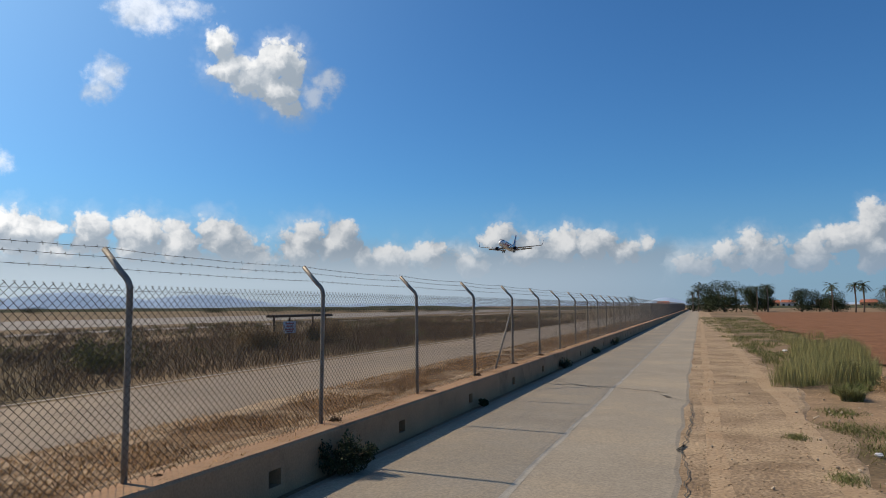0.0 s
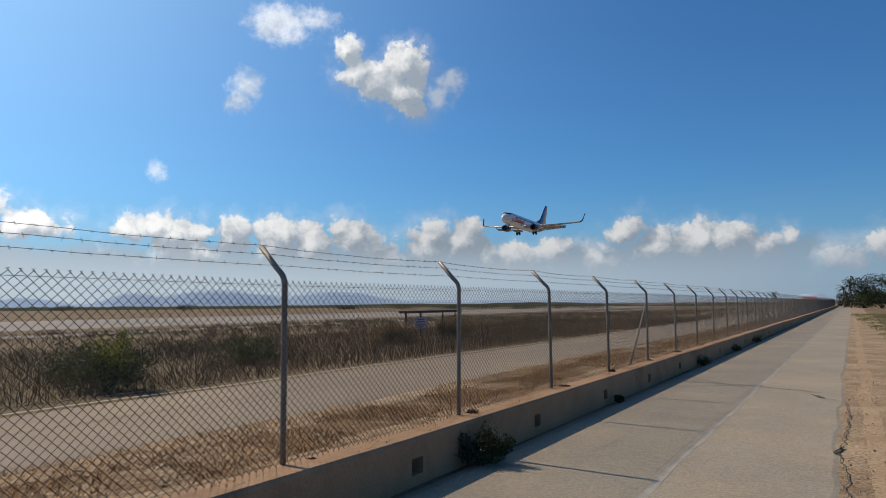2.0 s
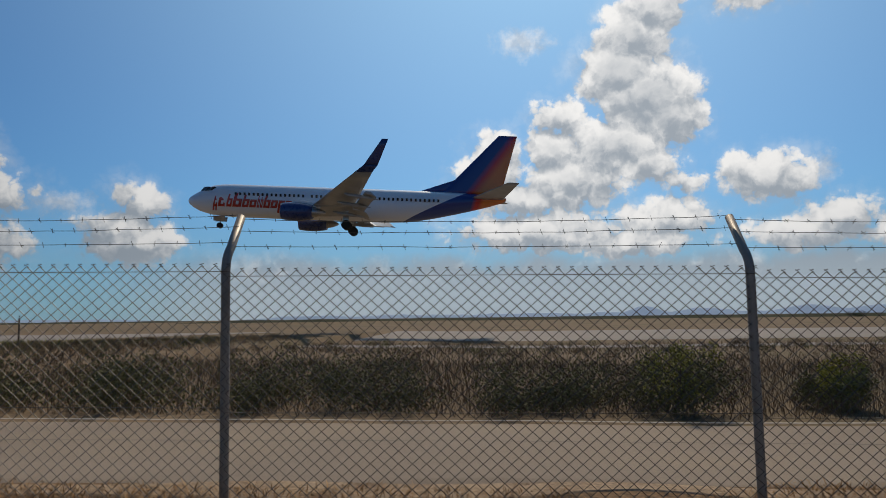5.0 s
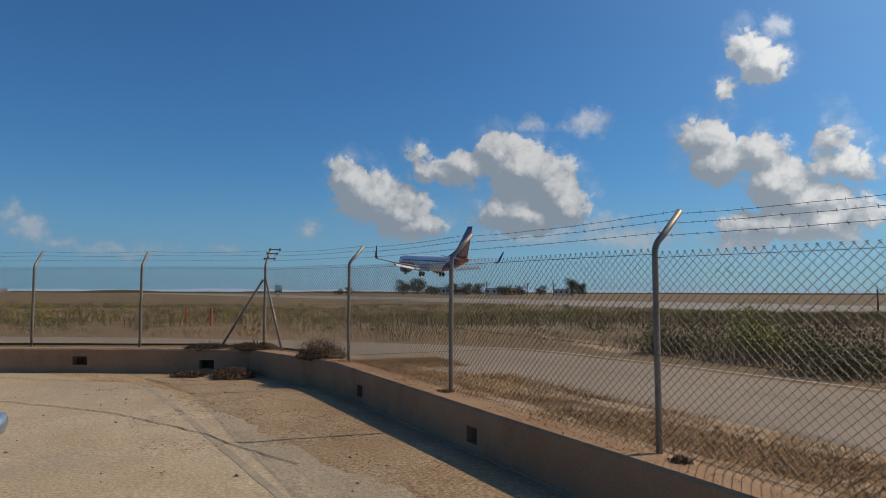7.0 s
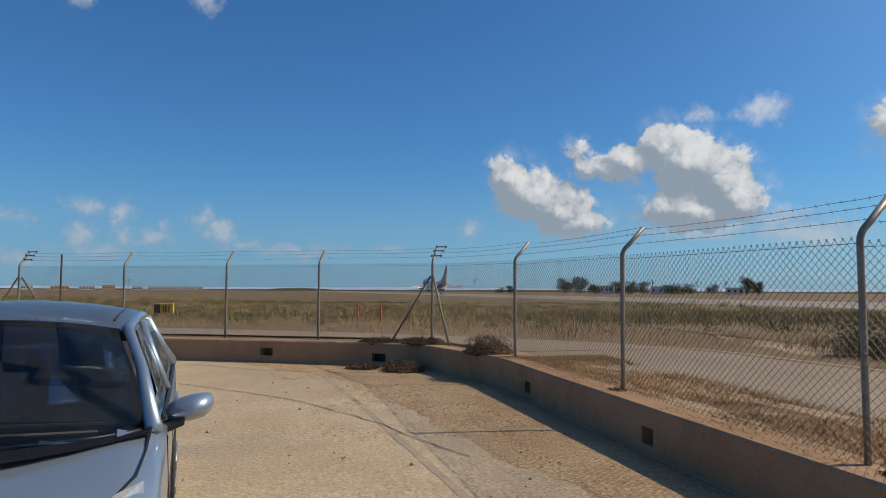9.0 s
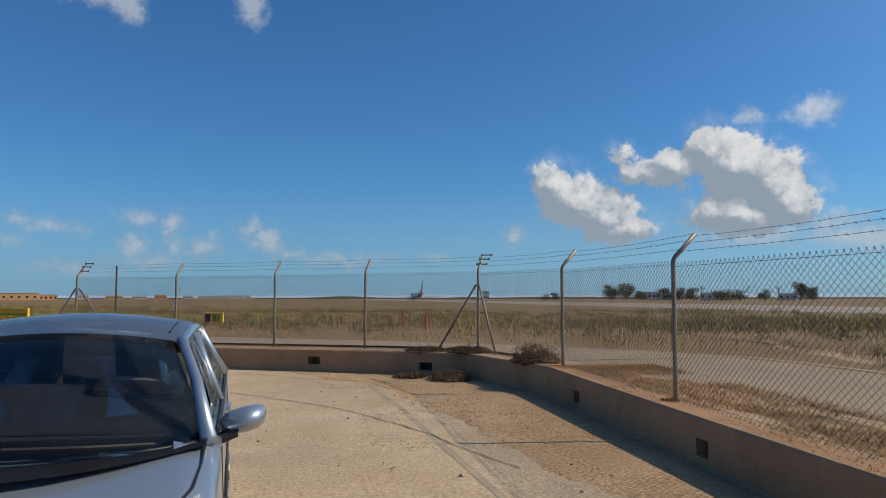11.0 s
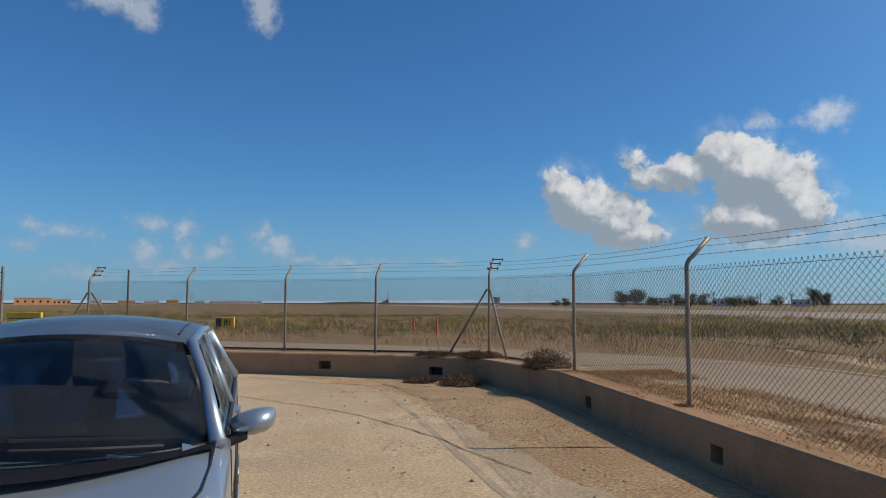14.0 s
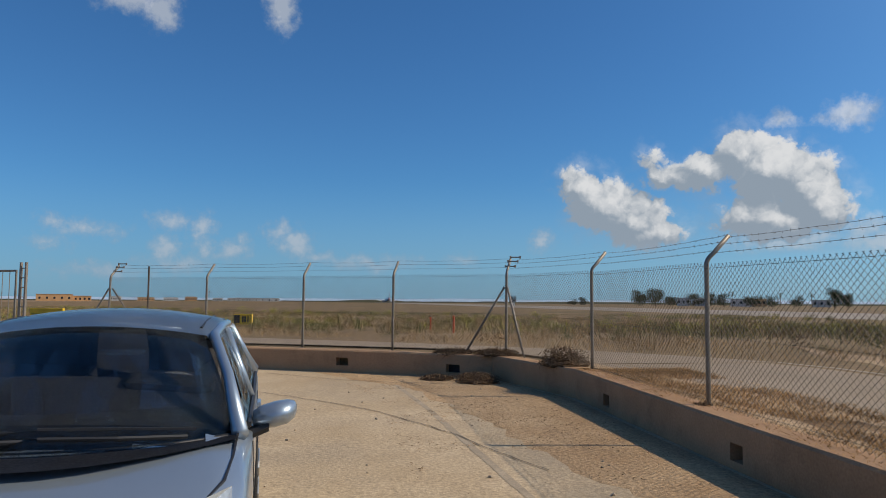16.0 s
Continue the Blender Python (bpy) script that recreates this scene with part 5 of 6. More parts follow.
        part("indicator", bm, M["amber"], lamp)
        # hood edge gap
        bm = bmesh.new()
        tube(bm, [(side * 0.52, 0.22, 0.825), (side * 0.67, 0.45, 0.905), (side * 0.735, 0.62, 0.945), (side * 0.755, 0.85, 0.985), (side * 0.765, 1.08, 1.035)], 0.006, 4)
        part("bonnet_gap", bm, M["cartrim"], root)
        # wipers
        bm = bmesh.new()
        s0 = 0.62 if side > 0 else 0.1
        tube(bm, [(s0 - 0.05, 0.90, 1.06), (s0 - 0.3, 0.82, 1.075), (s0 - 0.58, 0.80, 1.085)], 0.010, 6)
        tube(bm, [(s0 - 0.02, 0.95, 1.085), (s0 - 0.6, 0.86, 1.115)], 0.007, 4)
        part("wiper", bm, M["cartrim"], root)
    # scuttle, dash, wheel, seats, rear pane
    bm = bmesh.new()
    loft(bm, [arch(1.16, 0.77, 1.03, -0.005, 13, 0.38), arch(0.99, 0.765, 1.03, -0.02, 13, 0.40)], close=False)
    bmesh.ops.solidify(bm, geom=bm.faces, thickness=0.02)
    part("scuttle", bm, M["cartrim"], root)
    bm = bmesh.new()
    lip = [(0.76 * (1 - k / 8), 1.09 - 0.29 * (1 - (1 - k / 8) ** 2) + 0.015) for k in range(17)]
    tube(bm, [(x, y, hood_z(y) + 0.034 - 0.05 * (x / 0.76) ** 2) for x, y in lip], 0.009, 8)
    part("bonnet_seal", bm, M["cartrim"], root, "black rubber seal at the bonnet's edge", smooth=True)
    bm = bmesh.new()
    box(bm, (0, 1.55, 0.90), (1.46, 0.75, 0.22), None, 0.07)
    box(bm, (0.38, 1.80, 1.01), (0.42, 0.22, 0.10), None, 0.04)
    box(bm, (0, 2.4, 0.45), (1.5, 2.9, 0.3), None, 0.05)
    box(bm, (0, 4.0, 0.95), (1.4, 0.15, 0.4), None, 0.05)
    dash = part("cabin_trim", bm, M["interior"], root)
    for x in (-0.36, 0.36):
        bm = bmesh.new()
        box(bm, (x, 2.35, 0.72), (0.50, 0.50, 0.18), None, 0.06)
        box(bm, (x, 2.62, 1.00), (0.48, 0.16, 0.62), Matrix.Rotation(radians(-14), 3, "X"), 0.06)
        box(bm, (x, 2.70, 1.33), (0.27, 0.11, 0.17), Matrix.Rotation(radians(-8), 3, "X"), 0.045)
        part("front_seat", bm, M["seatcloth"], root)
    bm = bmesh.new()
    box(bm, (0, 3.45, 0.92), (1.3, 0.16, 0.60), Matrix.Rotation(radians(-16), 3, "X"), 0.06)
    for x in (-0.42, 0.42):
        box(bm, (x, 3.52, 1.27), (0.25, 0.09, 0.12), None, 0.04)
    part("rear_seat", bm, M["seatcloth"], root)
    bm = bmesh.new()
    n = 28
    c, u, v = Vector((0.36, 1.93, 0.86)), Vector((1, 0, 0)), Vector((0, 0.5, 0.86))
    tube(bm, [c + (u * math.cos(2 * math.pi * k / n) + v * math.sin(2 * math.pi * k / n)) * 0.165 for k in range(n + 1)], 0.016, 8, caps=False)
    wheel_o = part("steering_wheel", bm, M["beige"], root, "pale grey steering wheel", smooth=True)
    bm = bmesh.new()
    box(bm, c, (0.34, 0.035, 0.04), Matrix.Rotation(radians(25), 3, "X"), 0.012)
    box(bm, c + v * -0.07, (0.14, 0.05, 0.16), Matrix.Rotation(radians(-25), 3, "X"), 0.03)
    part("steering_hub", bm, M["interior"], wheel_o)
    bm = bmesh.new()
    box(bm, (0, 2.02, 1.37), (0.24, 0.04, 0.075), None, 0.02)
    tube(bm, [(0, 2.0, 1.40), (0, 1.97, 1.455)], 0.012, 6)
    part("rear_view_mirror", bm, M["interior"], root)
    pane("tailgate_window", [(0.70 - 0.35 * i, 4.02, 1.08) for i in range(5)], [(0.53 - 0.265 * i, 3.82, 1.37) for i in range(5)], M["glass"], root)
    bm = bmesh.new()
    box(bm, (0, 0.02, 0.42), (1.2, 0.06, 0.16), None, 0.02)
    part("grille", bm, M["cartrim"], root)
    return root


car = parked_car()
CAR_TURN = 5.0
car.matrix_world = pose(0.575, -2.42, 0.08, 0, 0, 180 + CAR_TURN)

# ---------------------------------------------------------------- plants


def blades(count, place, height, width, lean, mat, name, label, category, seed, curl=0.4):
    """Thin bent grass blades scattered by place(rng) -> (x, y, z, scale)."""
    rng = np.random.default_rng(seed)
    x, y, z, k = place(rng, count)
    n = len(x)
    a = rng.uniform(0, 2 * np.pi, n)
    h = height * k * rng.uniform(0.5, 1.3, n)
    w = width * k * rng.uniform(0.6, 1.4, n)
    ln = lean * rng.uniform(0.2, 1.0, n) * h
    b = rng.uniform(0, 2 * np.pi, n)
    dx, dy = np.cos(a) * w, np.sin(a) * w
    lx, ly = np.cos(b) * ln, np.sin(b) * ln
    P = np.empty((n, 5, 3))
    P[:, 0] = np.stack([x - dx, y - dy, z], 1)
    P[:, 1] = np.stack([x + dx, y + dy, z], 1)
    P[:, 2] = np.stack([x + dx * 0.7 + lx * 0.4, y + dy * 0.7 + ly * 0.4, z + h * 0.6], 1)
    P[:, 3] = np.stack([x - dx * 0.7 + lx * 0.4, y - dy * 0.7 + ly * 0.4, z + h * 0.6], 1)
    P[:, 4] = np.stack([x + lx, y + ly, z + h * (1 - curl * rng.uniform(0, 1, n))], 1)
    i = np.arange(n)[:, None] * 5
    quads, tris = (i + np.array([0, 1, 2, 3])), (i + np.array([3, 2, 4]))
    o = obj(name, P.reshape(-1, 3).tolist(), quads.tolist() + tris.tolist(), mat)
    return tagged(o, label, category, kind="stuff")


air_v = np.vectorize(air_z)
fx_v = np.vectorize(fence_x)
rise_v = np.vectorize(rise)


def cluster(rng, n, x, y, scale, cut):
    f = np.array([noise.noise((a * scale, b * scale, 2.2)) for a, b in zip(x, y)])
    keep = f > cut
    return x[keep], y[keep]


def straw_place(rng, n):
    y = -11 + 75 * rng.uniform(0, 1, n) ** 1.6
    x = rng.uniform(-6.3, -4.55, n) + 0.3 * (y < 2)
    x, y = cluster(rng, n, x, y, 0.9, -0.28)
    return x, y, air_v(x, y) - 0.02, np.ones(len(x))


def scrub_place(d0, d1, y0, y1, power=1.0, cut=-0.3, scale=0.15):
    def place(rng, n):
        y = rng.uniform(y0, y1, n)
        d = d0 + (d1 - d0) * rng.uniform(0, 1, n) ** power
        x = np.where(y > -11, -9.9 - d, -9.9 - d)
        x, y = cluster(rng, n, x, y, scale, cut)
        return x, y, air_v(x, y) - 0.04, 0.7 + 0.6 * rng.uniform(0, 1, len(x))
    return place


def bend_edge(x):
    """Outer edge of the patrol road round the corner."""
    return np.interp(x, [-60, -8.7, -7.3, -5.4, -2.03, 1.47, 10.5, 38.5], [-11.0, -11.5, -13.2, -14.9, -17.6, -19.8, -24.8, -38.5])


def south_place(d0, d1, power, cut, scale=0.15):
    """Scrub south of the patrol road's bend."""
    def place(rng, n):
        u = rng.uniform(-70, 60, n)
        d = d0 + (d1 - d0) * rng.uniform(0, 1, n) ** power
        x = -4.0 + 0.8 * u
        y = bend_edge(x) - d
        x, y = cluster(rng, n, x, y, scale, cut)
        return x, y, air_v(x, y) - 0.04, 0.7 + 0.6 * rng.uniform(0, 1, len(x))
    return place


blades(85000, straw_place, 0.10, 0.0042, 2.2, M["straw"], "cut_straw", "mat of dry cut straw behind the wall", "straw", 11, 0.7)


def debris_place(rng, n):
    """Straw blown onto the sand strip and the wall's top."""
    y = -11 + 40 * rng.uniform(0, 1, n) ** 1.4
    x = rng.uniform(-5.0, -4.2, n)
    x, y = cluster(rng, n, x, y, 1.6, 0.02)
    return x, y, rise_v(y) + np.where(x > -4.52, 0.45, 0.415), np.ones(len(x))


blades(12000, debris_place, 0.022, 0.004, 4.5, M["straw"], "loose_straw", "loose straw bits along the wall's top", "straw", 31, 0.7)
blades(85000, scrub_place(0.15, 14, -12, 60, 1.3, -0.45), 0.34, 0.0042, 0.9, M["heath"], "dry_grass", "tall dry brown grass beside the patrol road", "grass", 12)
blades(36000, scrub_place(8, 46, -40, 140, 1.0, -0.4, 0.06), 0.32, 0.011, 1.0, M["heath"], "dry_grass", "dry brown grassland towards the runway", "grass", 13)
blades(80000, south_place(0.5, 18, 1.1, -0.12, 0.3), 0.21, 0.0042, 1.2, M["drygrass"], "dry_grass", "dry brown grass beyond the fence corner", "grass", 14)
blades(40000, south_place(12, 70, 1.0, -0.2, 0.08), 0.25, 0.011, 1.0, M["drygrass"], "dry_grass", "dry grassland on the airfield", "grass", 15)
blades(40000, south_place(8, 90, 1.0, 0.08, 0.05), 0.38, 0.012, 0.8, M["olive"], "olive_scrub", "patches of low olive green scrub", "scrub", 16)
blades(22000, south_place(14, 90, 1.0, 0.14, 0.045), 0.42, 0.014, 0.8, M["yellowgreen"], "yellow_scrub", "patches of yellow green scrub", "scrub", 17)
blades(26000, scrub_place(3, 46, -60, 160, 1.0, 0.15, 0.07), 0.36, 0.012, 0.8, M["olive"], "olive_scrub", "patches of low olive green scrub", "scrub", 18)


def weed_place(rng, n):
    y = 15 + 90 * rng.uniform(0, 1, n) ** 1.8
    left = np.interp(y, [16, 19, 25, 35, 48, 120], [1.9, 1.7, 1.3, 1.05, 0.7, -1.0]) + 0.25 * np.sin(y * 1.3)
    right = np.interp(y, [16, 17, 23, 31, 49, 96], [2.4, 3.0, 4.0, 4.95, 5.5, 5.6])
    x = left + (right - left) * rng.uniform(0, 1, n)
    x, y = cluster(rng, n, x, y, 0.6, -0.08)
    return x, y, rise_v(y) - 0.02, 0.4 + 0.9 * rng.uniform(0, 1, len(x))


blades(55000, weed_place, 0.20, 0.0055, 0.9, M["weed"], "green_weeds", "green and yellow weeds along the verge", "weeds", 19)


def patch_place(rng, n):
    """Small weed patches on the bare verge."""
    k = rng.integers(0, 6, n)
    cx, cy = np.array([1.75, 1.55, 2.0, 1.7, 0.8, 1.0])[k], np.array([13.3, 11.6, 11.2, 9.9, 10.6, 8.2])[k]
    w = np.array([0.28, 0.32, 0.40, 0.34, 0.12, 0.14])[k]
    x, y = cx + rng.normal(0, 1, n) * w * 0.6, cy + rng.normal(0, 1, n) * w
    return x, y, rise_v(y) - 0.01, 0.5 + 0.7 * rng.uniform(0, 1, n)


blades(5000, patch_place, 0.06, 0.004, 1.6, M["weed"], "green_weeds", "small weed patches on the sandy verge", "weeds", 22)


def haze_place(rng, n):
    y = 17 + 24 * rng.uniform(0, 1, n) ** 1.2
    right = np.interp(y, [16, 17, 23, 31, 49], [2.4, 3.1, 4.2, 5.1, 5.6])
    x = right - 2.1 * rng.uniform(0, 1, n) ** 1.5
    x, y = cluster(rng, n, x, y, 0.3, -0.1)
    return x, y, rise_v(y), np.ones(len(x))


blades(24000, haze_place, 0.55, 0.0032, 0.45, M["feather"], "feathery_grass", "pale feathery dry grass at the field's edge", "grass", 20)


def leaves(name, blobs, leaf, mat, parent=None, seed=0, label=""):
    """Small four-cornered leaves strewn through ellipsoids (centre, size, count)."""
    rng = np.random.default_rng(seed)
    c = np.concatenate([np.repeat(np.array([q[0]], float), q[2], 0) for q in blobs])
    r = np.concatenate([np.repeat(np.array([q[1]], float), q[2], 0) for q in blobs])
    k = np.concatenate([np.full((q[2], 1), leaf if len(q) < 4 else q[3]) for q in blobs])
    n = len(c)

    def unit():
        v = rng.normal(size=(n, 3))
        return v / np.linalg.norm(v, axis=1, keepdims=True)

    p = c + r * unit() * rng.uniform(0, 1, (n, 1)) ** 0.45
    u = unit()
    v = np.cross(u, unit())
    v /= np.linalg.norm(v, axis=1, keepdims=True) + 1e-9
    u, v = u * k * rng.uniform(0.6, 1.3, (n, 1)), v * k * rng.uniform(0.25, 0.55, (n, 1))
    q = np.stack([p - u, p - v, p + u, p + v], 1).reshape(-1, 3)
    return obj(name, q.tolist(), np.arange(4 * n).reshape(-1, 4).tolist(), mat, parent, label=label)


def bush(x, y, z, r, h, mat, label, seed, count=420, leaf=0.05, name="bush", group=""):
    rng = random.Random(seed)
    root = empty(name, pose(x, y, z), label, "bush", group)
    bm = bmesh.new()
    tips = []
    for k in range(9):
        a, f = rng.uniform(0, 6.28), rng.uniform(0.3, 1.0)
        tip = Vector((r * f * math.cos(a), r * f * math.sin(a), h * rng.uniform(0.3, 0.85)))
        tube(bm, [(0, 0, -0.05), tip * 0.5 + Vector((0, 0, h * 0.12)), tip], [0.014, 0.009, 0.004], 5)
        tips.append(tip)
    part("branchwork", bm, M["bark"], root)
    blobs = [((0, 0, h * 0.28), (r * 0.9, r * 0.9, h * 0.30), count * 2)]
    for tip in tips:
        s = r * rng.uniform(0.25, 0.42)
        blobs.append((tuple(tip * 0.92), (s, s, s * 1.1), count * 3 // len(tips)))
    leaves("foliage", blobs, leaf * 0.55, mat, root, seed)
    return root



def scrub_clumps(name, label, spots, mat, seed):
    """Low rounded scrub clumps, too many to count."""
    rng = random.Random(seed)
    blobs = []
    for x, y, r in spots:
        for _ in range(3):
            blobs.append(((x + rng.uniform(-r, r) * 0.7, y + rng.uniform(-r, r) * 0.7, air_z(x, y) + r * 0.35), (r * 0.75, r * 0.75, r * 0.5), 60, r * 0.085))
    tagged(leaves(name, blobs, 0.03, mat, None, seed), label, "scrub", kind="stuff")


def clump_spots(seed, n, d0, d1, south):
    rng = random.Random(seed)
    out = []
    for _ in range(n):
        d = d0 + (d1 - d0) * rng.random() ** 1.4
        if south:
            x = rng.uniform(-55, 34)
            y = float(bend_edge(x)) - 0.4 - d
        else:
            x, y = -10.2 - d, rng.uniform(-40, 90)
        out.append((x, y, rng.uniform(0.16, 0.42) * (1 + d / 60)))
    return out


scrub_clumps("brown_scrub", "low brown scrub clumps between fence and runway", clump_spots(1, 560, 0.3, 40, False), M["heath"], 1)
scrub_clumps("olive_scrub", "low olive scrub clumps between fence and runway", clump_spots(2, 240, 0.3, 40, False), M["olive"], 2)
scrub_clumps("brown_scrub", "low brown scrub clumps beyond the fence corner", clump_spots(3, 420, 0.6, 60, True), M["drygrass"], 3)
scrub_clumps("olive_scrub", "low olive scrub clumps beyond the fence corner", clump_spots(4, 330, 2.0, 75, True), M["olive"], 4)
scrub_clumps("yellow_scrub", "yellow green scrub clumps on the airfield", clump_spots(5, 150, 14, 80, True), M["yellowgreen"], 5)

G = "shrubs beside the patrol road"
for k, (bx, by, br, bh, kind) in enumerate(((-10.9, 7.3, 0.75, 0.95, 1), (-11.2, 4.9, 0.6, 0.72, 1), (-10.7, 2.5, 0.8, 0.92, 1), (-10.8, 0.6, 1.0, 0.62, 0), (-11.6, 1.6, 1.1, 0.6, 0), (-10.8, -1.4, 1.1, 0.7, 0),
                                            (-10.9, -3.4, 1.1, 0.75, 0), (-10.7, -5.2, 1.0, 0.7, 0), (-10.6, -6.9, 1.0, 0.75, 0), (-11.4, -9.0, 1.2, 0.85, 1), (-10.9, -10.6, 0.9, 0.65, 0),
                                            (-13.5, -6.5, 1.3, 0.7, 0), (-13.8, -2.5, 1.3, 0.65, 0), (-13.2, 8.6, 1.0, 0.7, 0), (-12.6, 12.5, 0.9, 0.6, 0))):
    bush(bx, by, air_z(bx, by) - 0.03, br, bh * 0.9, M["olive"], "dusty olive shrub in dry grass" if kind == 0 else "olive shrub with yellow green tips", 1 + k, 800, 0.05, group=G)
    if kind:
        bush(bx + 0.1, by + 0.1, air_z(bx, by) + 0.1, br * 0.7, bh, M["yellowgreen"], "yellow green flowering shrub in dry grass", 61 + k, 420, 0.05, group=G)
bush(-14.6, 21.5, air_z(-14.6, 21.5), 1.0, 0.75, M["drygrass"], "dry straw coloured shrub", 9, 1500, 0.06, group=G)
bush(-14.3, 25.5, air_z(-14.3, 25.5), 1.0, 0.85, M["drygrass"], "dry straw coloured shrub", 10, 1500, 0.06, group=G)
bush(-13.0, 12.5, air_z(-13.0, 12.5), 0.8, 0.8, M["olive"], "dusty olive shrub in dry grass", 21, 600, group=G)
bush(-3.98, 6.85, 0.02, 0.34, 0.42, M["darkleaf"], "dark green weed growing at the wall's foot", 12, 700, 0.035)
for k, (yy, s) in enumerate(((20.5, 0.22), (27.0, 0.2), (33.0, 0.3), (12.3, 0.1))):
    bush(-4.0, yy, 0.02, s, s * 1.2, M["darkleaf"], "small dark weed at the wall's foot", 30 + k, 200, 0.035)
bush(2.75, 18.6, 0.0, 0.45, 0.5, M["olive"], "grey green weed clump on the verge", 13, 500, 0.04)
bush(3.2, 16.6, 0.0, 0.4, 0.3, M["drygrass"], "dry brown weed clump on the verge", 14, 300, 0.04)


def dead_heap(x, y, z, r, h, label, seed, parent=None):
    """A tangle of dead stems and soil."""
    rng = random.Random(seed)
    root = empty("dead_weed_heap", pose(x, y, z), label, "dead weeds")
    bm = bmesh.new()
    r0 = bmesh.ops.create_icosphere(bm, subdivisions=3, radius=1.0)
    for v in r0["verts"]:
        k = 1 + 0.45 * noise.noise(v.co * 2.3 + Vector((seed, 0, 0))) + 0.2 * noise.noise(v.co * 7)
        v.co = Vector((v.co.x * r * k, v.co.y * r * k, max(v.co.z, -0.2) * h * 0.40 * k)) * 0.8
    part("soil_lump", bm, M["twig"], root)
    bm = bmesh.new()
    for _ in range(420 if r > 0.2 else 60):
        a, f = rng.uniform(0, 6.28), rng.random() ** 0.6
        p = Vector((r * f * math.cos(a), r * f * math.sin(a), h * 0.75 * (1 - f * f) * rng.uniform(0.3, 1)))
        d = Vector((rng.gauss(0, 1), rng.gauss(0, 1), rng.gauss(0.2, 0.7))).normalized() * rng.uniform(0.12, 0.34) * min(r, 0.42)
        tube(bm, [p, p + d * 0.5 + Vector((0, 0, 0.02)), p + d], [0.005, 0.004, 0.002], 3, caps=False)
    part("stem_tangle", bm, M["twig"], root)
    leaves("dry_foliage", [((0, 0, h * 0.4), (r, r, h * 0.5), 1500 if r > 0.2 else 150)], 0.018, M["twig"], root, seed)


dead_heap(-4.22, -11.6, rise(-11.6) + 0.44, 0.42, 0.34, "heap of dead brown weeds on the wall", 1)
dead_heap(-3.55, -13.55, rise(-13) + 0.44, 0.42, 0.14, "low heap of dead weeds at the corner post", 2)
dead_heap(-2.8, -14.0, rise(-13) + 0.43, 0.4, 0.10, "low heap of dry weeds on the wall", 3)
dead_heap(-3.05, -12.9, rise(-12.9) + 0.02, 0.40, 0.20, "heap of dry weeds at the foot of the wall", 4)
dead_heap(-2.4, -13.35, rise(-12.9) + 0.02, 0.3, 0.10, "heap of dry weeds at the foot of the wall", 5)
for k, yy in enumerate((4.45, 7.4, 10.5, 13.2, 16.1, 19.0, 22.6, -4.0, -7.6)):
    dead_heap(-4.40, yy + 0.1, rise(yy) + 0.425, 0.06 + 0.03 * (k % 3), 0.04 + 0.03 * (k % 2), "tuft of dead weeds at a fence post's foot", 10 + k)


def stones():
    rng = random.Random(5)
    bm = bmesh.new()
    r0 = bmesh.ops.create_icosphere(bm, subdivisions=1, radius=1.0)
    for v in r0["verts"]:
        v.co *= 1 + 0.35 * noise.noise(v.co * 1.7)
        v.co.z *= 0.6
    me = bpy.data.meshes.new("stone")
    bm.to_mesh(me)
    bm.free()
    me.materials.append(M["stone"])
    for k in range(150):
        t = rng.random()
        if t < 0.5:
            y = rng.uniform(3, 24)
            x = rng.uniform(-0.5, 2.2)
        elif t < 0.8:
            y = rng.uniform(-12.5, -3)
            x = rng.uniform(-3.8, 0.2)
        else:
            y = rng.uniform(-10, 22)
            x = rng.uniform(-5.9, -4.6)
        s = rng.uniform(0.008, 0.028)
        o = new("stone", me)
        o.matrix_world = Matrix.LocRotScale((x, y, land_z(x, y) + 0.02), Euler((rng.random(), rng.random(), rng.random() * 6)), (s, s * rng.uniform(0.7, 1.3), s))
        tagged(o, "small pale stone lying on the ground", "stone", "scattered stones")


stones()


def clods(name, label, place, count, size, mat, seed):
    """Loose grit too fine to count: small lumps lying on the ground."""
    rng = np.random.default_rng(seed)
    x, y, z = place(rng, count)
    n = len(x)
    r = size * rng.uniform(0.35, 1.0, n) ** 2.2
    base = np.array([(1, 0, 0), (-0.3, 0.9, 0), (-0.7, -0.6, 0.1), (0.4, -0.9, 0), (0.1, 0.1, 0.75)])
    a = rng.uniform(0, 6.28, n)
    ca, sa = np.cos(a)[:, None], np.sin(a)[:, None]
    j = base[None] * (1 + 0.35 * rng.normal(size=(n, 5, 3)))
    P = np.stack([(j[:, :, 0] * ca - j[:, :, 1] * sa) * r[:, None] + x[:, None], (j[:, :, 0] * sa + j[:, :, 1] * ca) * r[:, None] + y[:, None], j[:, :, 2] * r[:, None] * 0.8 + z[:, None]], 2)
    i = np.arange(n)[:, None] * 5
    f = np.concatenate([i + np.array(t) for t in ((0, 1, 4), (1, 2, 4), (2, 3, 4), (3, 0, 4))])
    tagged(obj(name, P.reshape(-1, 3).tolist(), f.tolist(), mat), label, "grit", kind="stuff")


def verge_grit(rng, n):
    y = 3 + 32 * rng.uniform(0, 1, n) ** 1.5
    x = rng.uniform(-0.6, 3.2, n)
    x, y = cluster(rng, n, x, y, 0.8, -0.15)
    return x, y, rise_v(y) + 0.006


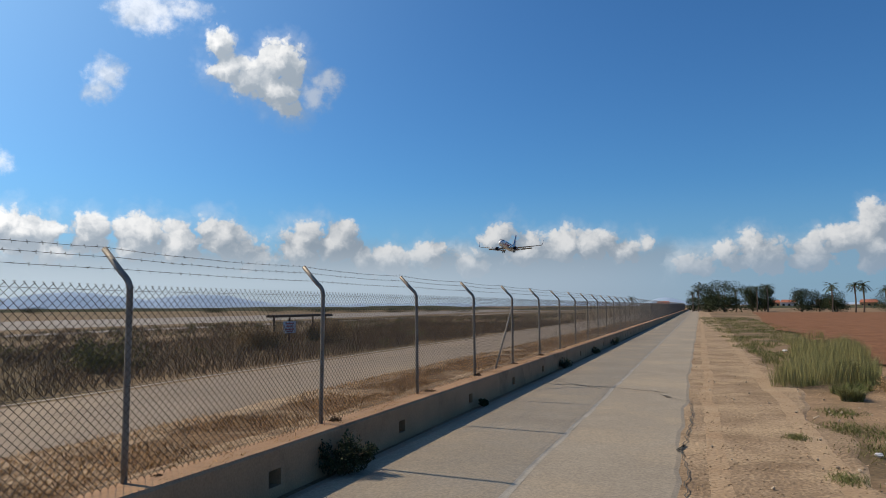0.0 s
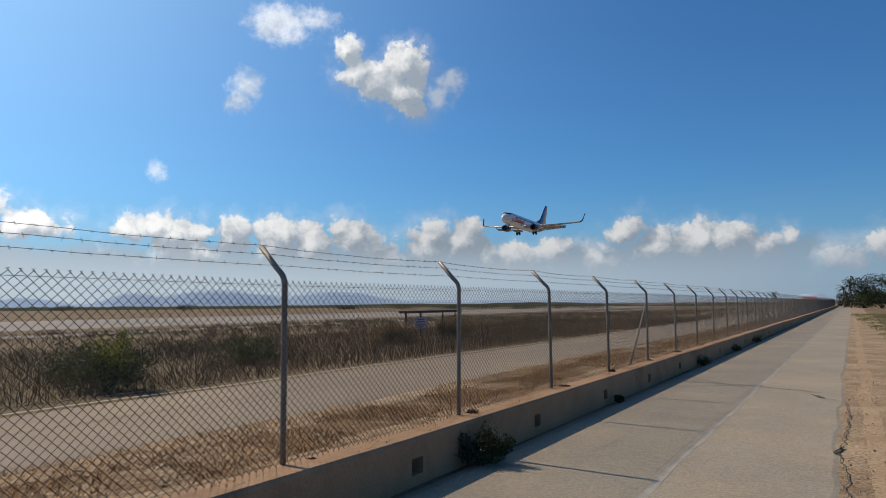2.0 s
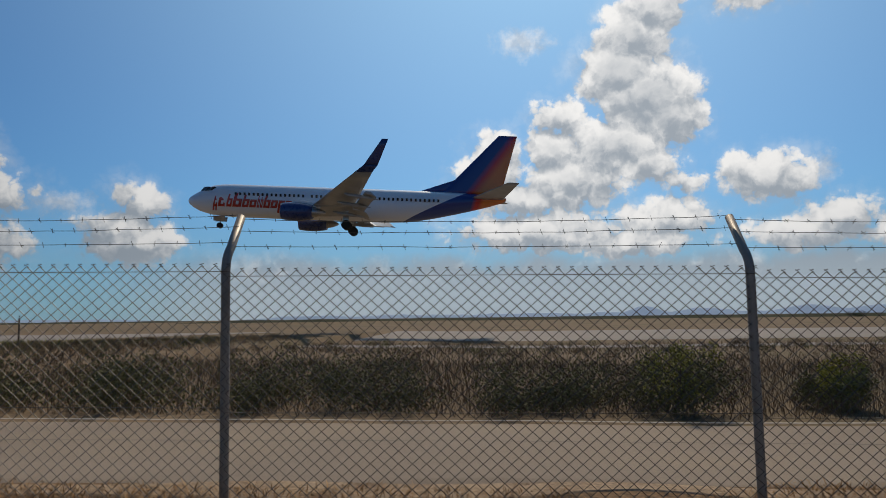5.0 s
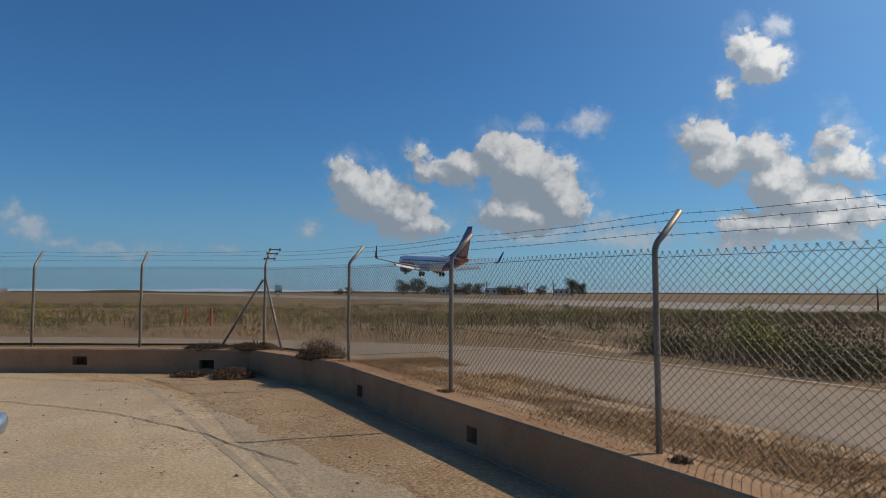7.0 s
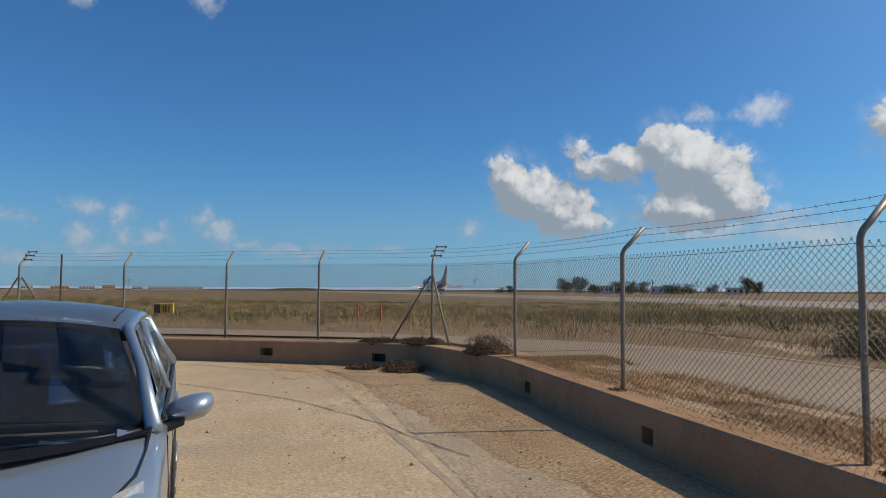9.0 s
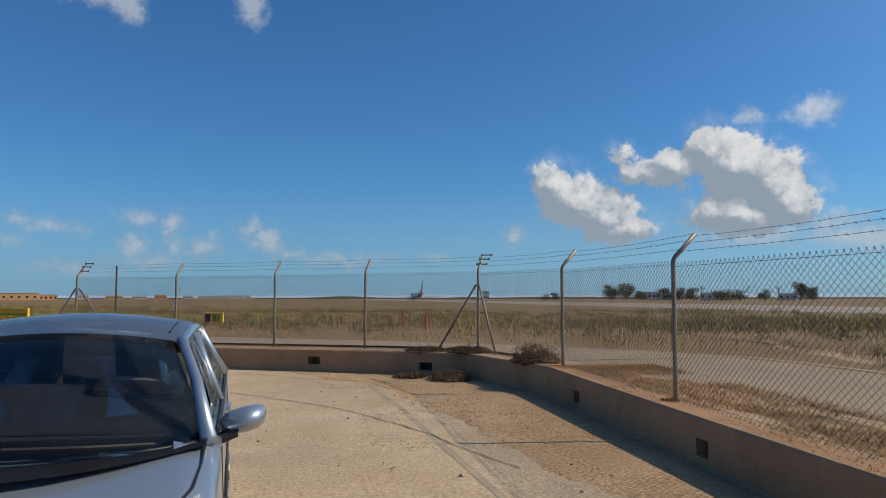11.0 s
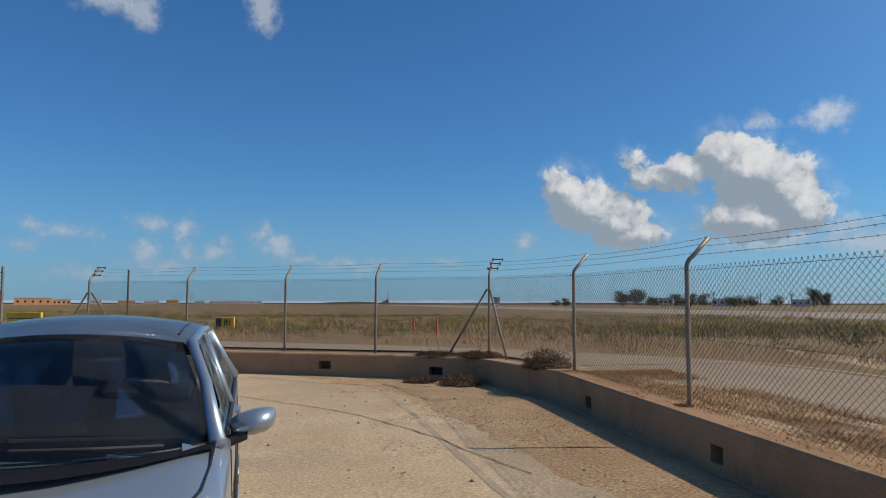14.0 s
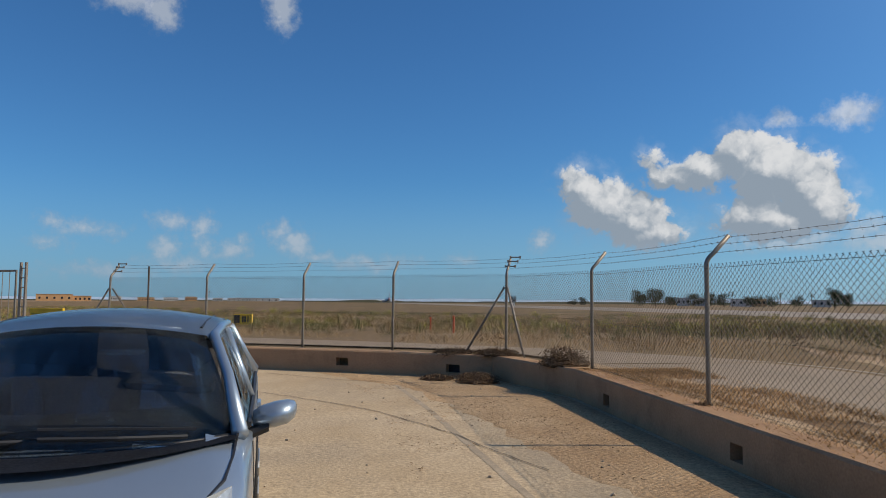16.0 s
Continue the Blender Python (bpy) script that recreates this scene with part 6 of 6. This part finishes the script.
def drift_grit(rng, n):
    y = rng.uniform(-14.6, -4, n)
    x = rng.uniform(-4.0, -1.2, n) + 0.25 * np.maximum(0, -11 - y)
    x, y = cluster(rng, n, x, y, 1.1, 0.0)
    return x, y, rise_v(y) + 0.021


def yard_grit(rng, n):
    y = rng.uniform(-14, -2.5, n)
    x = rng.uniform(-2.4, 2.5, n)
    x, y = cluster(rng, n, x, y, 0.9, 0.12)
    return x, y, rise_v(y) + 0.014


def bank_grit(rng, n):
    y = -11 + 36 * rng.uniform(0, 1, n) ** 1.3
    x = rng.uniform(-6.2, -4.55, n)
    return x, y, air_v(x, y) + 0.012


clods("verge_grit", "loose grit and clods on the sandy verge", verge_grit, 16000, 0.018, M["clod"], 51)
clods("soil_grit", "loose soil crumbs washed along the wall", drift_grit, 12000, 0.013, M["clod"], 52)
clods("yard_grit", "fine grit on the concrete apron", yard_grit, 9000, 0.007, M["yard"], 53)
clods("bank_grit", "loose clods on the sandy bank", bank_grit, 9000, 0.024, M["sand"], 54)


def tree(x, y, h, w, label, seed, trunk=0.3, group="", category="tree", name="tree"):
    rng = random.Random(seed)
    root = empty(name, pose(x, y, land_z(x, y) - 0.1), label, category, group)
    bm = bmesh.new()
    tube(bm, [(0, 0, 0), (0.05 * h * 0.3, 0, h * 0.25), (0, 0, h * 0.55)], [h * 0.035, h * 0.028, h * 0.015], 7)
    cs = []
    for k in range(11):
        a = rng.uniform(0, 6.28)
        tip = Vector((w * 0.36 * math.cos(a) * rng.uniform(0.3, 1), w * 0.36 * math.sin(a) * rng.uniform(0.3, 1), h * rng.uniform(trunk + 0.1, 0.86)))
        tube(bm, [(0, 0, h * 0.25), tip * 0.6, tip], [h * 0.014, h * 0.009, h * 0.004], 5)
        cs.append(tip)
    part("trunk", bm, M["bark"], root)
    blobs = [((0, 0, h * 0.34), (w * 0.42, w * 0.42, h * 0.32), 900)]
    for c in cs:
        s = w * rng.uniform(0.2, 0.3)
        blobs.append((tuple(c), (s, s, min(s, h * 0.24)), 320))
    leaves("crown", blobs, h * 0.03, M["darkleaf"], root, seed)


def palm(x, y, h, label, seed, group="", fronds=26):
    rng = random.Random(seed)
    root = empty("palm_tree", pose(x, y, land_z(x, y) - 0.1), label, "palm tree", group)
    bm = bmesh.new()
    tube(bm, [(0, 0, 0), (0.02 * h, 0, h * 0.4), (0, 0, h * 0.86)], [0.19, 0.14, 0.16], 8)
    part("trunk", bm, M["bark"], root)
    bm = bmesh.new()
    for k in range(fronds):
        a = 2 * math.pi * k / fronds + rng.uniform(-0.2, 0.2)
        e = rng.uniform(-0.5, 1.2)
        L = rng.uniform(1.5, 2.1)
        pts = []
        for j in range(7):
            f = j / 6
            pts.append(Vector((math.cos(a) * L * f * math.cos(e * (1 - f * 0.4)), math.sin(a) * L * f * math.cos(e * (1 - f * 0.4)), h * 0.86 + L * f * math.sin(e) - 0.8 * f * f * L * 0.6)))
        for p, q in zip(pts, pts[1:]):
            side = (q - p).cross(Vector((0, 0, 1))).normalized()
            for sgn in (1, -1):
                for g in (0.0, 0.5):
                    b = p.lerp(q, g)
                    tip = b + side * sgn * 0.34 + (q - p) * 0.7 + Vector((0, 0, -0.14))
                    bm.faces.new([bm.verts.new(v) for v in (b, b + (q - p) * 0.3, tip)])
    part("frond_crown", bm, M["palmleaf"], root)


def polar(az, d):
    w = way(az)
    return -0.4 + w.x * d, -0.2 + w.y * d


def scatter_trees():
    for az, d, h, w, s in ((-0.6, 190, 8.0, 8.0, 1), (-1.7, 185, 7.2, 9.0, 2), (-3.6, 200, 6.5, 6, 3), (-4.4, 210, 7.0, 6, 4), (-6.8, 190, 5.4, 6.5, 5),
                           (-7.9, 190, 5.0, 6.0, 6), (-9.0, 185, 5.0, 6.0, 7), (-12.0, 200, 4.0, 9, 8), (0.4, 210, 4, 5, 9)):
        tree(*polar(az, d), h, w, "dark leafy tree beyond the ploughed field", s, 0.06, group="trees beyond the field")
    for az, d, h, s in ((0.5, 200, 6.5, 1), (0.1, 190, 8.0, 2), (-2.5, 195, 7.0, 3), (-3.9, 190, 7.8, 4), (-4.6, 190, 8.2, 5), (-8.7, 180, 8.0, 6), (-10.1, 165, 7.6, 7),
                        (-10.6, 168, 7.8, 8), (-11.9, 170, 6.6, 9), (-13.0, 160, 7.5, 10), (4.9, 260, 5.5, 11)):
        palm(*polar(az, d), h * 0.86, "tall date palm with a feathery crown", s, "palms beyond the field")
    for az, d, h, w, s in ((156.2, 420, 9, 12, 21), (155.0, 420, 9.5, 12, 22), (153.9, 430, 7.5, 9, 23), (152.3, 430, 7, 11, 24), (151.2, 430, 7.5, 10, 25), (150.2, 430, 7.0, 9, 26),
                           (148.2, 430, 7.0, 12, 27), (147.0, 430, 6.0, 9, 28), (145.4, 430, 6.0, 9, 29), (143.0, 420, 9.5, 10, 30), (142.2, 420, 7.0, 7, 31), (160.4, 450, 5.0, 6, 32), (161.2, 450, 4.0, 8, 33)):
        tree(*polar(az, d), h, w, "dark tree on the far side of the airfield", s, 0.15, "trees across the airfield")
    for az, d, h, s in ((149.6, 425, 9, 21), (146.4, 425, 8, 22), (144.4, 425, 8, 23), (-170.9, 600, 9, 24)):
        palm(*polar(az, d), h, "distant date palm across the airfield", s, "palms across the airfield", 18)
    for az, d, h, w, s in ((48.8, 330, 5, 9, 41), (36.5, 330, 4, 8, 42), (22.9, 260, 4.5, 9, 43), (62.4, 420, 6, 9, 44), (37.2, 330, 4, 9, 45), (57.0, 420, 5, 12, 46), (26, 260, 4, 14, 47), (29, 280, 4.5, 14, 48),
                           (20.5, 260, 3.5, 12, 49), (32.5, 300, 4, 12, 50), (18.0, 260, 3, 12, 51)):
        tree(*polar(az, d), h * 0.6, w * 1.2, "low dark tree on the airfield's far edge", s, 0.05, "trees on the far edge")


scatter_trees()


def ridge(name, az0, az1, dist, peaks, depth, mat, label, seed, base=0.0, jag=0.3):
    """A long low rise far off: a real ridge with a front and a back slope."""
    n = 160
    verts, faces = [], []
    for i in range(n + 1):
        az = az0 + (az1 - az0) * i / n
        e = base
        for pa, pe, pw in peaks:
            e = max(e, pe * math.exp(-((az - pa) / pw) ** 2))
        e += jag * (0.6 * noise.noise((az * 0.35, seed, 0)) + 0.4 * noise.noise((az * 1.3, seed, 3)))
        fade = min(1.0, i / 8, (n - i) / 8)
        top = max(0.05, math.tan(radians(max(e, 0.02))) * dist) * fade
        for k, hh in ((-1, -2.0), (-0.4, top * 0.6), (0, top), (1, -2.0)):
            x, y = polar(az, dist + k * depth)
            verts.append((x, y, hh))
    for i in range(n):
        for k in range(3):
            a = i * 4 + k
            faces.append((a, a + 1, a + 5, a + 4))
    tagged(obj(name, verts, faces, mat, smooth=True), label, "hills", kind="structure")


# far hills: their haze is painted in the material's colour, no air is modelled
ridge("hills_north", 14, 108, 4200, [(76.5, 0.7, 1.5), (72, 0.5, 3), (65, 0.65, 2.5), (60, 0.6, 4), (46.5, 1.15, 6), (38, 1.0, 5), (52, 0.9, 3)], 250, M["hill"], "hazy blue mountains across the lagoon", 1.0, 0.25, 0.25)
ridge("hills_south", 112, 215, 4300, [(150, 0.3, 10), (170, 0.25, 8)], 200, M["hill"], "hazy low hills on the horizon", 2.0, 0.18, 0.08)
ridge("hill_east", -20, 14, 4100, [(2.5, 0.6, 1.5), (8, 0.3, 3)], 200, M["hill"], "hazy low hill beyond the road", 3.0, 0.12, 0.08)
ridge("scrub_edge_north", 14, 112, 520, [(32, 0.22, 10), (22, 0.25, 8)], 60, M["farwood"], "dark scrub along the airfield's far edge", 4.0, 0.16, 0.12)
ridge("scrub_edge_south", 108, 215, 900, [(177, 0.22, 3), (160, 0.15, 8)], 80, M["farwood"], "dark scrub along the airfield's far edge", 5.0, 0.10, 0.08)
ridge("scrub_edge_east", -40, 14, 420, [(-5, 0.15, 8)], 50, M["farwood"], "dark hedges beyond the field", 6.0, 0.12, 0.1)

# ---------------------------------------------------------------- buildings and fixtures


def house(az, d, w, h, depth, mat, label, roof=True, windows=3, name="house", group="far houses"):
    x, y = polar(az, d)
    root = empty(name, pose(x, y, -0.3, 0, 0, az), label, "building", group)
    bm = bmesh.new()
    box(bm, (0, 0, h / 2), (w, depth, h), None, 0.05)
    wall = part("wall", bm, mat, root)
    bm = bmesh.new()
    if roof:
        loft(bm, [[(-w / 2 - 0.3, -depth / 2 - 0.3, h), (w / 2 + 0.3, -depth / 2 - 0.3, h), (w / 2 + 0.3, depth / 2 + 0.3, h), (-w / 2 - 0.3, depth / 2 + 0.3, h)],
                  [(-w / 2 + 0.5, -0.1, h + depth * 0.2), (w / 2 - 0.5, -0.1, h + depth * 0.2), (w / 2 - 0.5, 0.1, h + depth * 0.2), (-w / 2 + 0.5, 0.1, h + depth * 0.2)]])
    else:
        box(bm, (0, 0, h + 0.15), (w + 0.3, depth + 0.3, 0.3), None, 0.05)
    part("roof", bm, M["tile"] if roof else mat, root)
    for k in range(windows):
        bm = bmesh.new()
        box(bm, (w * ((k + 0.5) / windows - 0.5), -depth / 2, h * 0.55), (min(1.2, w / windows * 0.5), 0.12, min(1.4, h * 0.4)), None, 0.02)
        part("window", bm, M["darkglass"], root)


for az, d, w, h, m, r in ((-6.0, 470, 9, 3.2, "white", True), (-8.3, 480, 10, 3.2, "ochre", True), (-4.9, 490, 9, 3.2, "ochre", True), (-10.9, 470, 9, 3, "ochre", True), (-12.5, 470, 10, 3, "white", True), (2.6, 480, 8, 3, "white", True)):
    house(az, d, w, h, 8, M[m], "distant village house with a red tiled roof", r)
for az, d, w, h, m in ((149.0, 470, 12, 4.5, "white"), (147.8, 470, 8, 4.5, "ochre"), (151.7, 470, 9, 5, "white"), (143.8, 470, 10, 4, "white"), (153.0, 480, 8, 5, "white")):
    house(az, d, w, h, 8, M[m], "pale house among trees across the airfield", False)
for az, d, w, h, m in ((-174.8, 800, 34, 4.0, "white"), (-173.0, 800, 22, 4.0, "white"), (-171.5, 820, 10, 4, "white"), (-160.6, 560, 22, 5.0, "ochre"), (-162.2, 570, 14, 4, "ochre"),
                       (-164.5, 800, 10, 5, "white"), (-166.5, 800, 16, 4, "ochre"), (-168.2, 800, 14, 4, "white"), (-169.6, 820, 12, 5, "ochre")):
    house(az, d, w, h, 12, M[m], "low distant airport building with a flat roof", False, 5, "airport_building", "airport buildings")


def sign_frame():
    """Two squat steel frames with a warning plate, beyond the patrol road."""
    z = air_z(-15.4, 24.5)
    root = empty("sign_frame", pose(-15.5, 25.6, z, 0, 0, 0), "dark steel frame carrying a white warning plate", "sign frame")
    ys = (-2.0, -0.9, 0.9, 2.0)
    for y in ys:
        bm = bmesh.new()
        tube(bm, [(0, y, -0.1), (0, y, 1.08)], 0.04, 6)
        part("leg", bm, M["rust"], root)
    bm = bmesh.new()
    box(bm, (0, 0, 1.10), (0.5, 4.3, 0.10), None, 0.02)
    part("top_beam", bm, M["rust"], root)
    bm = bmesh.new()
    box(bm, (0.06, -1.0, 0.66), (0.03, 0.9, 0.46), None, 0.01)
    plate = part("plate", bm, M["signwhite"], root, "faded white warning plate with red bars")
    for k, (yy, zz, w) in enumerate(((-1.0, 0.80, 0.62), (-1.0, 0.70, 0.55), (-1.0, 0.58, 0.66), (-1.0, 0.50, 0.4))):
        bm = bmesh.new()
        box(bm, (0.08, yy, zz), (0.006, w, 0.05))
        part("print_bar", bm, M["signred"], plate)


sign_frame()


def board(x, y, w, h, z0, bars, label, turn=0.0):
    root = empty("taxiway_sign", pose(x, y, air_z(x, y) - 0.05, 0, 0, turn), label, "sign", "yellow airfield signs")
    for sx in (-w * 0.35, w * 0.35):
        bm = bmesh.new()
        tube(bm, [(sx, 0, 0), (sx, 0, z0 + 0.1)], 0.03, 6)
        part("leg", bm, M["rust"], root)
    bm = bmesh.new()
    box(bm, (0, 0, z0 + h / 2), (w, 0.18, h), None, 0.02)
    panel = part("panel", bm, M["yellow"], root)
    for bx, bw, bh in bars:
        bm = bmesh.new()
        box(bm, (bx * w, 0.095, z0 + h / 2), (bw * w, 0.012, bh * h))
        part("marking", bm, M["black"], panel, "black marking")


board(3.35, -33.4, 0.80, 0.46, 0.14, [(0.33, 0.30, 0.80), (-0.12, 0.08, 0.6), (0.0, 0.08, 0.6), (-0.28, 0.06, 0.6)], "small yellow and black airfield sign on short legs", -8)
board(14.2, -41.0, 1.9, 0.62, 0.15, [(0.0, 0.9, 0.06), (-0.2, 0.5, 0.05)], "large yellow airfield sign panel on short legs", -18)
for x, y, h in ((-4.53, -29.98, 0.55), (-4.8, -25.86, 0.62)):
    root = empty("marker_post", pose(x, y, air_z(x, y) - 0.05), "slim orange red marker post in dry grass", "marker post", "orange marker posts")
    bm = bmesh.new()
    tube(bm, [(0, 0, 0), (0, 0, h)], 0.035, 8)
    part("stake", bm, M["orange"], root)
    bm = bmesh.new()
    tube(bm, [(0, 0, h), (0, 0, h + 0.02)], 0.042, 8)
    part("cap", bm, M["orange"], root)

# radar stand and masts
x, y = polar(165.8, 330)
root = empty("radar_panel", pose(x, y, -0.4, 0, 0, 166), "dark lattice antenna panel on a white base", "antenna")
bm = bmesh.new()
for k in range(6):
    box(bm, (0, 0, 2.2 + 0.5 * k), (3.2, 0.2, 0.34), None, 0.02)
part("reflector", bm, M["black"], root)
bm = bmesh.new()
box(bm, (0, 0.4, 0.8), (1.6, 1.6, 1.6), None, 0.1)
box(bm, (0, 0.3, 2.6), (0.3, 0.3, 2.4), None, 0.05)
part("pedestal", bm, M["white"], root)
x, y = polar(122.0, 60)
root = empty("wind_cone_mast", pose(x, y, air_z(x, y)), "dark slatted marker board on a post", "marker")
bm = bmesh.new()
tube(bm, [(0, 0, 0), (0, 0, 1.9)], 0.06, 8)
part("mast", bm, M["rust"], root)
for k in range(5):
    bm = bmesh.new()
    box(bm, (0, 0, 1.35 + 0.17 * k), (0.55, 0.08, 0.11), Matrix.Rotation(radians(32), 3, "Z"), 0.01)
    part("slat", bm, M["black"], root)
root = empty("steel_pole", pose(3.88, -18.6, 0.6), "slim dark steel pole behind the fence", "pole")
bm = bmesh.new()
tube(bm, [(0, 0, 0), (0, 0, 1.9)], 0.022, 8)
part("shaft", bm, M["rust"], root)
bm = bmesh.new()
box(bm, (0, 0, 0.05), (0.12, 0.12, 0.03), None, 0.005)
part("foot", bm, M["rust"], root)

# gate at the end of the south fence
root = empty("site_gate", pose(6.75, -18.9, 0.62, 0, 0, -26), "galvanised steel gate with lattice posts", "gate")
bm = bmesh.new()
for dx in (0.0, 0.16):
    tube(bm, [(dx, 0, 0), (dx, 0, 1.95)], 0.035, 8)
for k in range(8):
    tube(bm, [(0, 0, 0.2 + 0.23 * k), (0.16, 0, 0.2 + 0.23 * k)], 0.012, 6)
part("gate_post", bm, M["zinc"], root)
bm = bmesh.new()
tube(bm, [(0.3, 0, 0.1), (0.3, 0, 1.75), (4.0, 0, 1.75), (4.0, 0, 0.1), (0.3, 0, 0.1)], 0.03, 8)
leaf_o = part("gate_frame", bm, M["zinc"], root)
for k in range(16):
    bm = bmesh.new()
    tube(bm, [(0.5 + 0.22 * k, 0, 0.1), (0.5 + 0.22 * k, 0, 1.75)], 0.009, 5)
    part("bar", bm, M["zinc"], leaf_o)

# litter on the verge
for x, y, s in ((2.2, 16.2, 0.09), (1.55, 9.55, 0.05), (2.6, 30, 0.1)):
    bm = bmesh.new()
    r0 = bmesh.ops.create_icosphere(bm, subdivisions=2, radius=s)
    for v in r0["verts"]:
        v.co *= 1 + 0.5 * noise.noise(v.co * 30)
        v.co.z *= 0.5
    o = part("crumpled_litter", bm, M["litter"])
    o.matrix_world = pose(x, y, rise(y) + 0.03)
    tagged(o, "crumpled white scrap of litter on the verge", "litter", "scraps of litter")


# ---------------------------------------------------------------- what moves


def motions():
    rows = []
    for t, y, z, pitch, roll in ((0, 377.9, 30.1, 2.9, 0.1), (1, 297.9, 27.2, 2.6, -0.2), (2, 218.8, 23.9, 2.3, -0.8), (3, 140.2, 20.0, 2.4, 0.1), (3.5, 101.0, 17.7, 2.7, -0.3),
                                 (4.1, 55.4, 15.3, 2.8, -0.2), (5.2, -29.5, 11.2, 2.9, 0.4), (6.3, -113.1, 7.7, 3.1, 0.9), (7.5, -205.9, 4.4, 3.6, 0.6), (8, -243.5, 3.1, 3.8, 0.1),
                                 (9, -320.5, 0.9, 3.4, -0.2), (9.5, -360.5, 0.1, 2.8, 0.0), (10, -399.5, -0.15, 2.0, 0.0), (11, -478.0, -0.15, 0.4, 0.0), (12.5, -593.0, -0.15, 0.0, 0.0),
                                 (14.5, -742.0, -0.15, 0.0, 0.0), (16, -848.0, -0.15, 0.0, 0.0)):
        rows.append((t, pose(-86.6 - 0.0255 * y, y, z, -pitch, -roll, 1.35)))
    walk(plane, rows)


motions()
